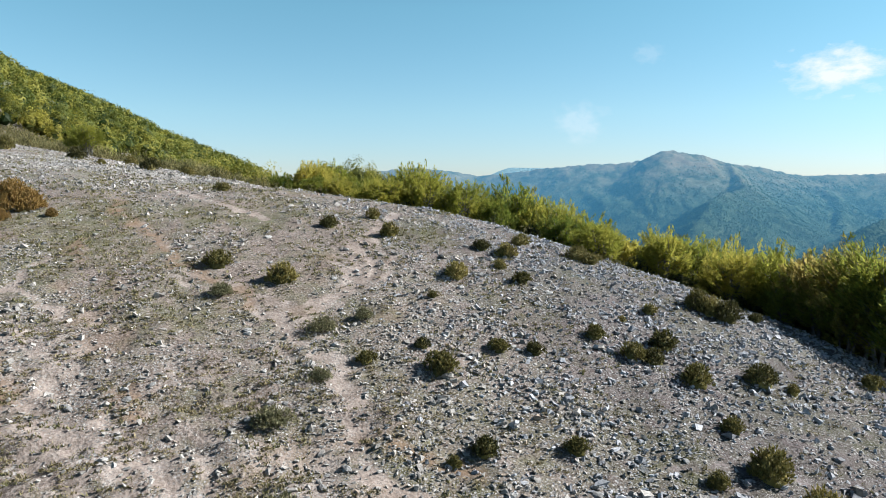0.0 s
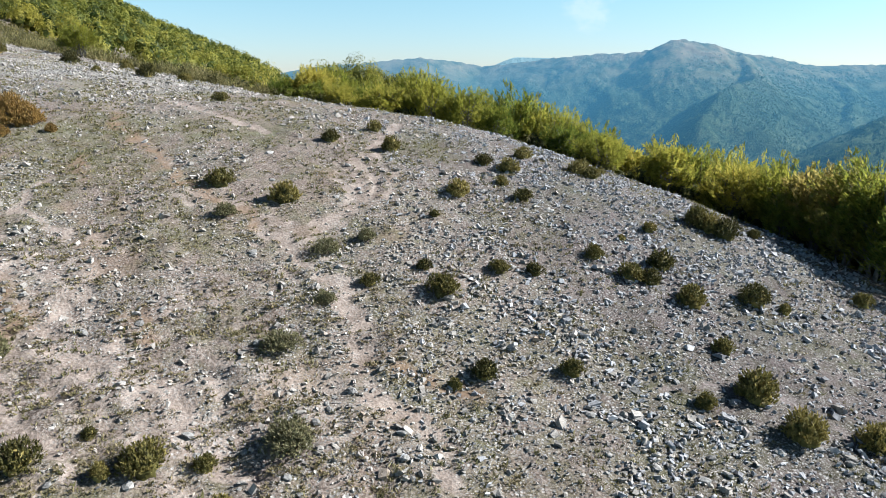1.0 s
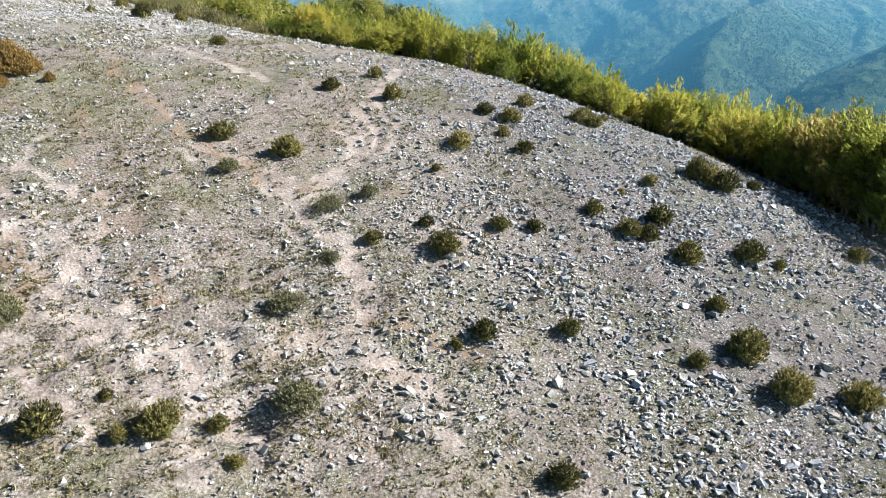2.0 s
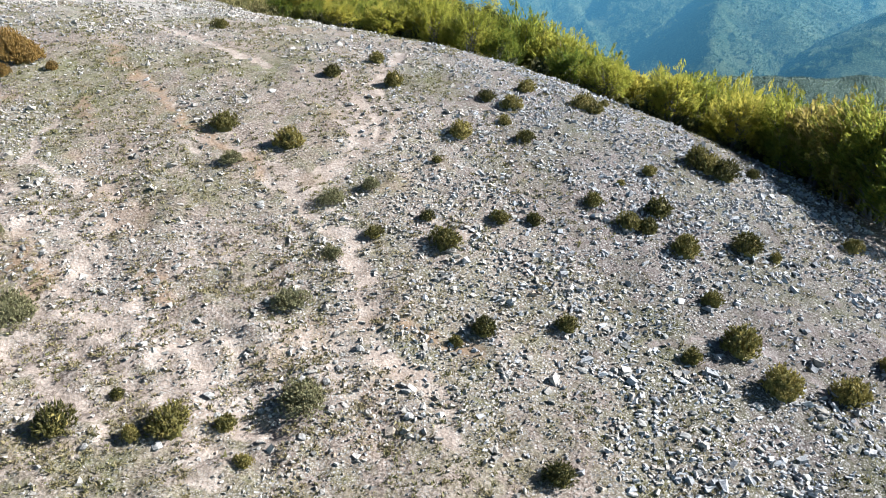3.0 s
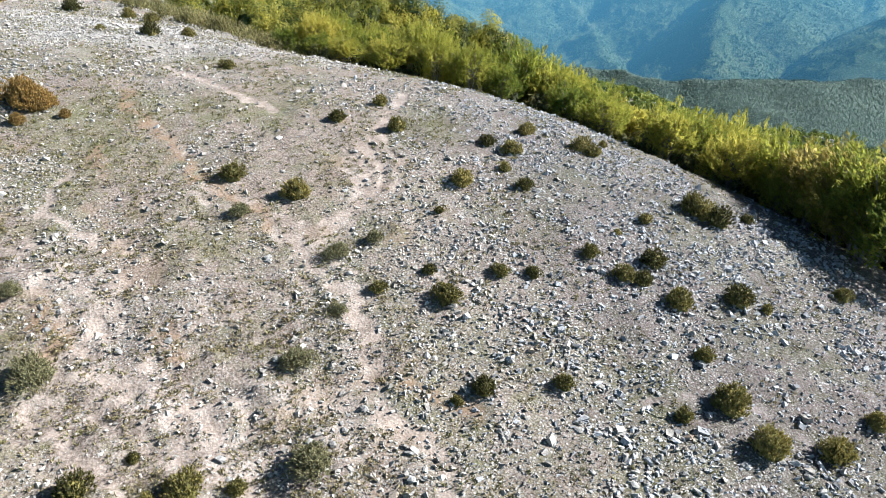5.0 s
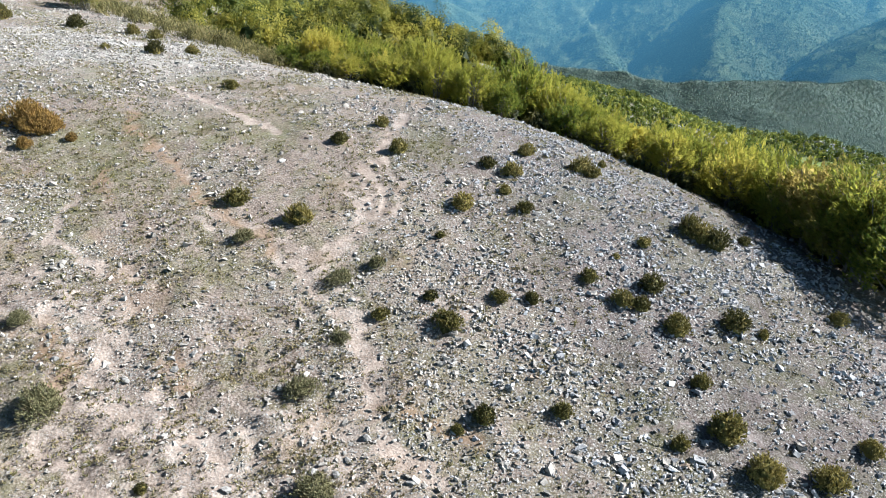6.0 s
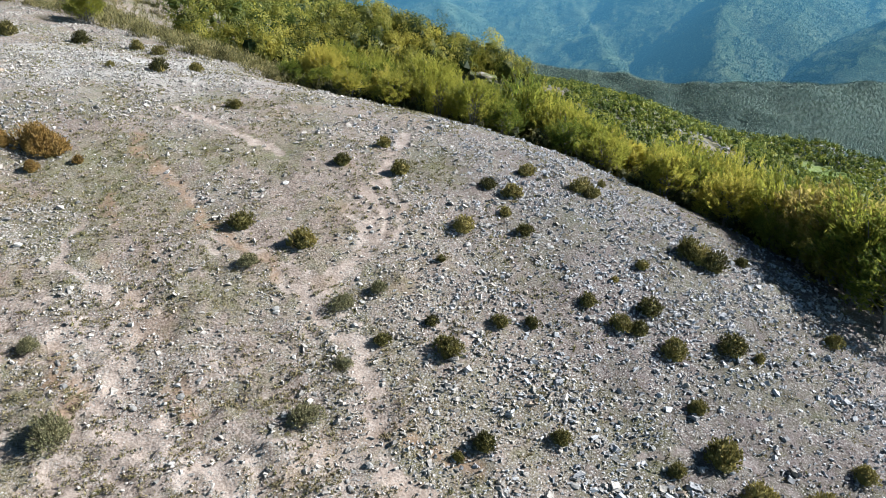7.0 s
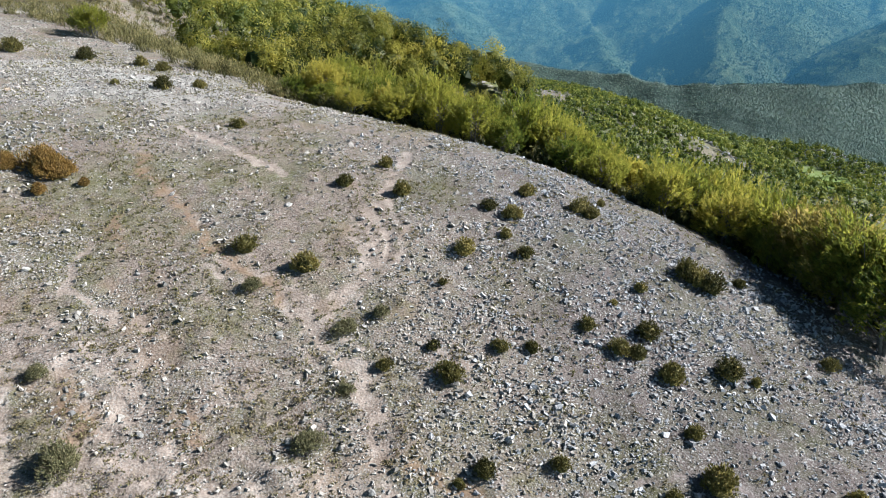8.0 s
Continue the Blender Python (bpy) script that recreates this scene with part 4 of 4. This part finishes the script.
def stones(x, y, size, rng, shape_v, shape_f, jitter, level=0.0):
    """Angular stones, finer up the slope; level: how far they lie flat instead of any way up."""
    size = size * np.interp(y, [40, 75], [1.0, 0.88])
    n = len(x)
    turn = random_turns(n, rng)
    if level:
        a, tip, way = rng.uniform(0, 2 * math.pi, n), rng.normal(size=n) * level, rng.uniform(0, 2 * math.pi, n)
        c, s_ = np.cos(a), np.sin(a)
        turn = np.zeros((n, 3, 3))
        turn[:, 0, 0], turn[:, 0, 1], turn[:, 1, 0], turn[:, 1, 1], turn[:, 2, 2] = c, -s_, s_, c, 1
        turn[:, 2, 0], turn[:, 2, 1] = tip * np.cos(way), tip * np.sin(way)
    flat = np.stack([rng.uniform(0.75, 1.4, n), rng.uniform(0.5, 1.0, n), rng.uniform(0.26, 0.7, n)], 1)
    shape = shape_v[None] * (1 + jitter * rng.uniform(-1, 1, (n, len(shape_v), 3)))
    v = shape * flat[:, None, :]
    v = np.einsum("nij,nkj->nki", turn, v) * (size * 0.5)[:, None, None]
    v[:, :, 2] *= 0.8
    v = v + np.stack([x, y, height(x, y) + size * 0.19], 1)[:, None, :]
    f = shape_f[None] + (np.arange(n) * len(shape_v))[:, None, None]
    return v.reshape(-1, 3), f.reshape(-1, shape_f.shape[1])


krng = np.random.default_rng(77)
x, y = scatter(108000, krng)
grey_side = x + 0.25 * (y - 40) + krng.normal(size=len(x)) * 7 > 7
size = np.clip(np.exp(krng.normal(-1.85, 0.45, len(x))), 0.09, 0.6)
for side, mat_, label in ((~grey_side, STONE, "scattered pale limestone rubble on the trodden slope"), (grey_side, GREY_STONE, "scattered blue-grey limestone rubble on the scree slope")):
    v, f = stones(x[side], y[side], size[side], krng, BOX_V * 0.74, BOX_F, 0.66)
    tagged(new("stones", mesh_of("stones", v, f, mat_)), label, "stones", kind="stuff")
x, y = scatter(190000, krng, 15.0, 1.6)
clump = krng.uniform(size=len(x)) < smooth(0.36, 0.64, fbm(x / 1.7, y / 1.7, 3, 57))
x, y = x[clump], y[clump]
size = np.clip(np.exp(krng.normal(-1.5, 0.36, len(x))), 0.17, 0.6) * (1 - 0.32 * smooth(4, -6, x) * smooth(62, 46, y))
grey_side = x + 0.25 * (y - 40) + krng.normal(size=len(x)) * 7 > 5
for side, mat_, label in ((~grey_side, STONE, "larger angular pale limestone blocks among the rubble"), (grey_side, GREY_STONE, "larger angular blue-grey limestone blocks on the scree")):
    v, f = stones(x[side], y[side], size[side], krng, BOX_V * 0.75, BOX_F, 0.72)
    tagged(new("larger_stones", mesh_of("larger_stones", v, f, mat_)), label, "stones", kind="stuff")

x, y = -40 + krng.normal(size=20000) * 14, 82 + krng.normal(size=20000) * 9
ok = (y < edge(x) + 6) & (y > 60) & (krng.uniform(size=len(x)) < smooth(0.38, 0.62, fbm(x / 5, y / 5, 4, 58)))
x, y = x[ok], y[ok]
size = np.clip(np.exp(krng.normal(-2.1, 0.45, len(x))), 0.08, 0.6)
cx_, cy_ = -39.5 + krng.normal(size=420) * 3.4, 63.5 + krng.normal(size=420) * 2.6
x, y = np.concatenate([x, cx_]), np.concatenate([y, cy_])
size = np.concatenate([size, krng.uniform(0.12, 0.42, 420)])
v, f = stones(x, y, size, krng, BOX_V * 0.72, BOX_F, 0.6)
tagged(new("outcrop_stones", mesh_of("outcrop_stones", v, f, PALE_STONE)), "bleached white limestone outcrop along the upper crest", "stones", kind="stuff")

# small chips everywhere between the stones, three sides each
x, y = krng.uniform(-92, 42, 190000), krng.uniform(18, 128, 190000)
ok = (np.abs(x) < 6 + y * 0.72) & (y < edge(x) + np.interp(x, [-60, -25, -20], [34, 14, 3])) & (krng.uniform(size=len(x)) < 0.55 * smooth(0.3, 0.6, fbm(x / 3, y / 3, 4, 52)) + 0.25) & (krng.uniform(size=len(x)) > 1.6 * trail_mask(x, y)) & (krng.uniform(size=len(x)) < smooth(85, 50, y) + 0.15)
x, y = x[ok], y[ok]
chip = np.array([(0, 0, 0.55), (1, 0, -0.2), (-0.5, 0.8, -0.2), (-0.5, -0.8, -0.2)])
grey_side = x + 0.25 * (y - 40) + krng.normal(size=len(x)) * 7 > 4
for side, mat_, label in ((~grey_side, CHIP, "small pale limestone chips strewn over the thin turf"), (grey_side, GREY_CHIP, "small blue-grey limestone chips strewn over the scree")):
    size = np.clip(np.exp(krng.normal(-1.9, 0.4, int(side.sum()))), 0.08, 0.4)
    v, f = stones(x[side], y[side], size, krng, chip, np.array([(0, 1, 2), (0, 2, 3), (0, 3, 1)]), 0.4, 0.5)
    tagged(new("stone_chips", mesh_of("stone_chips", v, f, mat_)), label, "stones", kind="stuff")

# ---- grass ----
x, y = krng.uniform(-60, 40, 44000), krng.uniform(16, 98, 44000)
ok = (np.abs(x) < 6 + y * 0.72) & (y < edge(x) + 2) & (krng.uniform(size=len(x)) < smooth(0.42, 0.6, fbm(x / 4, y / 4, 4, 90)) * (1 - 0.6 * smooth(0, 10, x))) & (trail_mask(x, y) < 0.5)
x, y = x[ok], y[ok]
n, per_tuft = len(x), 7
root_p = np.stack([x, y, height(x, y) - 0.02], 1)[:, None, :] + krng.normal(size=(n, per_tuft, 3)) * np.array([0.09, 0.09, 0])
lean = krng.normal(size=(n, per_tuft, 3)) * np.array([0.5, 0.5, 0]) + np.array([0, 0, 1])
tall = (krng.uniform(0.08, 0.24, n))[:, None, None]
side = krng.normal(size=(n, per_tuft, 3)) * np.array([0.03, 0.03, 0])
v = np.stack([root_p - side, root_p + side, root_p + lean * tall], 2).reshape(-1, 3)
tagged(new("grass", mesh_of("grass", v, np.arange(len(v)).reshape(-1, 3), GRASS)), "thin dry grass tufts between the stones", "grass", kind="stuff")

x, y = krng.uniform(-45, 30, 24000), krng.uniform(18, 80, 24000)
lowland = smooth(58, 30, y) * smooth(12, -6, x) + 0.12
ok = (np.abs(x) < 6 + y * 0.72) & (y < edge(x)) & (krng.uniform(size=len(x)) < 0.75 * lowland * smooth(0.4, 0.6, fbm(x / 2.2, y / 2.2, 4, 95))) & (trail_mask(x, y) < 0.6)
x, y = x[ok], y[ok]
n, per_tuft = len(x), 28
wide = np.clip(np.exp(krng.normal(-1.4, 0.4, n)), 0.1, 0.5)[:, None, None]
off = krng.normal(size=(n, per_tuft, 3)) * np.array([0.6, 0.6, 0])
root_p = np.stack([x, y, height(x, y) - 0.02], 1)[:, None, :] + off * wide
dome = np.clip(1 - 0.35 * (off ** 2).sum(2, keepdims=True), 0.15, 1)
root_p = root_p + dome * wide * np.array([0, 0, 0.35])
tip_p = root_p + off * 0.05 + (np.array([0, 0, 0.6]) * dome + krng.normal(size=(n, per_tuft, 3)) * np.array([0.5, 0.5, 0.2])) * 0.16
side = krng.normal(size=(n, per_tuft, 3)) * np.array([0.025, 0.025, 0])
v = np.stack([root_p - side, root_p + side, tip_p], 2).reshape(-1, 3)
tagged(new("low_turf", mesh_of("low_turf", v, np.arange(len(v)).reshape(-1, 3), TURF)), "small brownish-olive cushions of low turf plants", "turf", kind="stuff")

# ---- thicket along the crest ----
tx_ = krng.uniform(-100, -13, 5200)
deep = np.interp(tx_, [-100, -70, -60, -50, -40, -30, -13], [120, 100, 70, 42, 26, 15, 10])
ty_ = edge(tx_) + 0.6 + deep * krng.uniform(size=5200) ** 1.3
keep = krng.uniform(size=5200) < smooth(0.40, 0.58, fbm(tx_ / 4, ty_ / 4, 3, 33)) + 0.12
tx_, ty_ = tx_[keep], ty_[keep]
n, per = len(tx_), 46
tall = krng.uniform(0.7, 2.4, n)
around = krng.normal(size=(n, per, 3)) * np.array([1, 1, 0])
up_ = krng.uniform(0.05, 1.0, (n, per))
root_p = np.stack([tx_, ty_, height(tx_, ty_) - 0.05], 1)[:, None, :]
p = root_p + around * (0.16 + 0.22 * up_[:, :, None]) * tall[:, None, None] ** 0.7 + np.stack([0 * up_, 0 * up_, up_ * tall[:, None]], 2)
way = around * 0.35 + np.array([0, 0, 1.0]) + krng.normal(size=(n, per, 3)) * 0.2
nrm = krng.normal(size=(n, per, 3))
nrm /= np.linalg.norm(nrm, axis=2, keepdims=True)
size = krng.uniform(0.3, 0.7, n * per)
v, f = blades(p.reshape(-1, 3), nrm.reshape(-1, 3), way.reshape(-1, 3), size, size * 0.16)
woods("thicket", (v, f, np.repeat(krng.uniform(size=n), per * 3)), THICKET, "olive and grey half-leafless saplings in a thicket along the crest", "thicket")

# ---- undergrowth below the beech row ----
# dark-leaved, and also blocks light under the crowns to deepen the shade
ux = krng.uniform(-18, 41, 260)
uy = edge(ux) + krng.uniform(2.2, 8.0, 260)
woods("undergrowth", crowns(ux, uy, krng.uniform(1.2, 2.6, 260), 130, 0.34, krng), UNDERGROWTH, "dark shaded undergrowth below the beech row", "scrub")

# ---- single stones ----
brng = np.random.default_rng(91)
shapes = []
for k in range(8):
    bm = bmesh.new()
    bmesh.ops.create_icosphere(bm, subdivisions=1, radius=0.5)
    for p in bm.verts:
        p.co *= 1 + brng.uniform(-0.28, 0.28)
        p.co.x *= 1.15
        p.co.z *= 0.7
    me = bpy.data.meshes.new("stone")
    bm.to_mesh(me)
    bm.free()
    me.materials.append(BOULDER)
    shapes.append(me)
x, y = scatter(5200, brng)
ok = (y > 24) & (y < 60) & (np.abs(x) < 34)
for bx, by in list(zip(x[ok], y[ok]))[:300]:
    s = float(np.clip(np.exp(brng.normal(-0.98, 0.25)), 0.26, 0.75))
    ob = part("stone", shapes[int(brng.integers(8))], ground)
    ob.matrix_basis = pose(bx, by, float(height(bx, by)) + 0.08 * s, brng.uniform(-25, 25), brng.uniform(-25, 25), brng.uniform(0, 360)) @ Matrix.Diagonal((s, s * brng.uniform(0.7, 1.1), s * brng.uniform(0.6, 1.0), 1))


# ---- clouds ----
def cloud(name, centre, wide, high, seed, density, label):
    """A soft far cloud: a bellied sheet whose ragged rim thins out."""
    m = bpy.data.materials.new("cloud_glow")
    m.use_nodes = True
    nt = m.node_tree
    nt.nodes.remove(nt.nodes["Principled BSDF"])
    co = nt.nodes.new("ShaderNodeTexCoord").outputs["Object"]
    n = node(nt, "ShaderNodeTexNoise", Scale=2.4, Detail=7.0, Roughness=0.58)
    sh = node(nt, "ShaderNodeVectorMath")
    sh.operation = "ADD"
    sh.inputs[1].default_value = (seed * 3.1, seed * 1.7, seed)
    nt.links.new(co, sh.inputs[0])
    nt.links.new(sh.outputs[0], n.inputs["Vector"])
    ln = node(nt, "ShaderNodeVectorMath")
    ln.operation = "LENGTH"
    nt.links.new(co, ln.inputs[0])
    a = node(nt, "ShaderNodeMath")
    a.operation = "SUBTRACT"
    nt.links.new(n.outputs["Fac"], a.inputs[0])
    b = node(nt, "ShaderNodeMath")
    b.operation = "MULTIPLY"
    b.inputs[1].default_value = 0.62
    nt.links.new(ln.outputs["Value"], b.inputs[0])
    nt.links.new(b.outputs[0], a.inputs[1])
    alpha = ramp(nt, a.outputs[0], [(0.0, grey(0.0)), (0.16, grey(0.35 * density)), (0.36, grey(density))])
    tr = nt.nodes.new("ShaderNodeBsdfTransparent")
    # the sheet's sunlit white is painted as a glow of its own
    em = nt.nodes.new("ShaderNodeEmission")
    em.inputs["Color"].default_value = (0.96, 0.945, 0.94, 1)
    em.inputs["Strength"].default_value = 0.5
    mx = nt.nodes.new("ShaderNodeMixShader")
    nt.links.new(alpha, mx.inputs[0])
    nt.links.new(tr.outputs[0], mx.inputs[1])
    nt.links.new(em.outputs[0], mx.inputs[2])
    nt.links.new(mx.outputs[0], nt.nodes["Material Output"].inputs["Surface"])
    v, f = grid(np.linspace(-1, 1, 25), np.linspace(-1, 1, 25), lambda p, q: 0.15 * (1 - p * p) * (1 - q * q))
    ob = new(name, mesh_of(name, v, f, m, True))
    ob.matrix_world = look(centre, (0, 0, 30)) @ Matrix.Diagonal((wide, high, 100, 1))
    return tagged(ob, label, "cloud", kind="structure")


cloud("backdrop_cloud", (2430, 4500, 735), 400, 200, 1, 0.85, "small white fair-weather cloud over the mountains")
cloud("backdrop_cloud", (860, 4500, 430), 230, 170, 4, 0.22, "faint thin wisp of cloud above the range")
cloud("backdrop_cloud", (1280, 4500, 850), 130, 90, 6, 0.12, "faint thin wisp of cloud above the range")
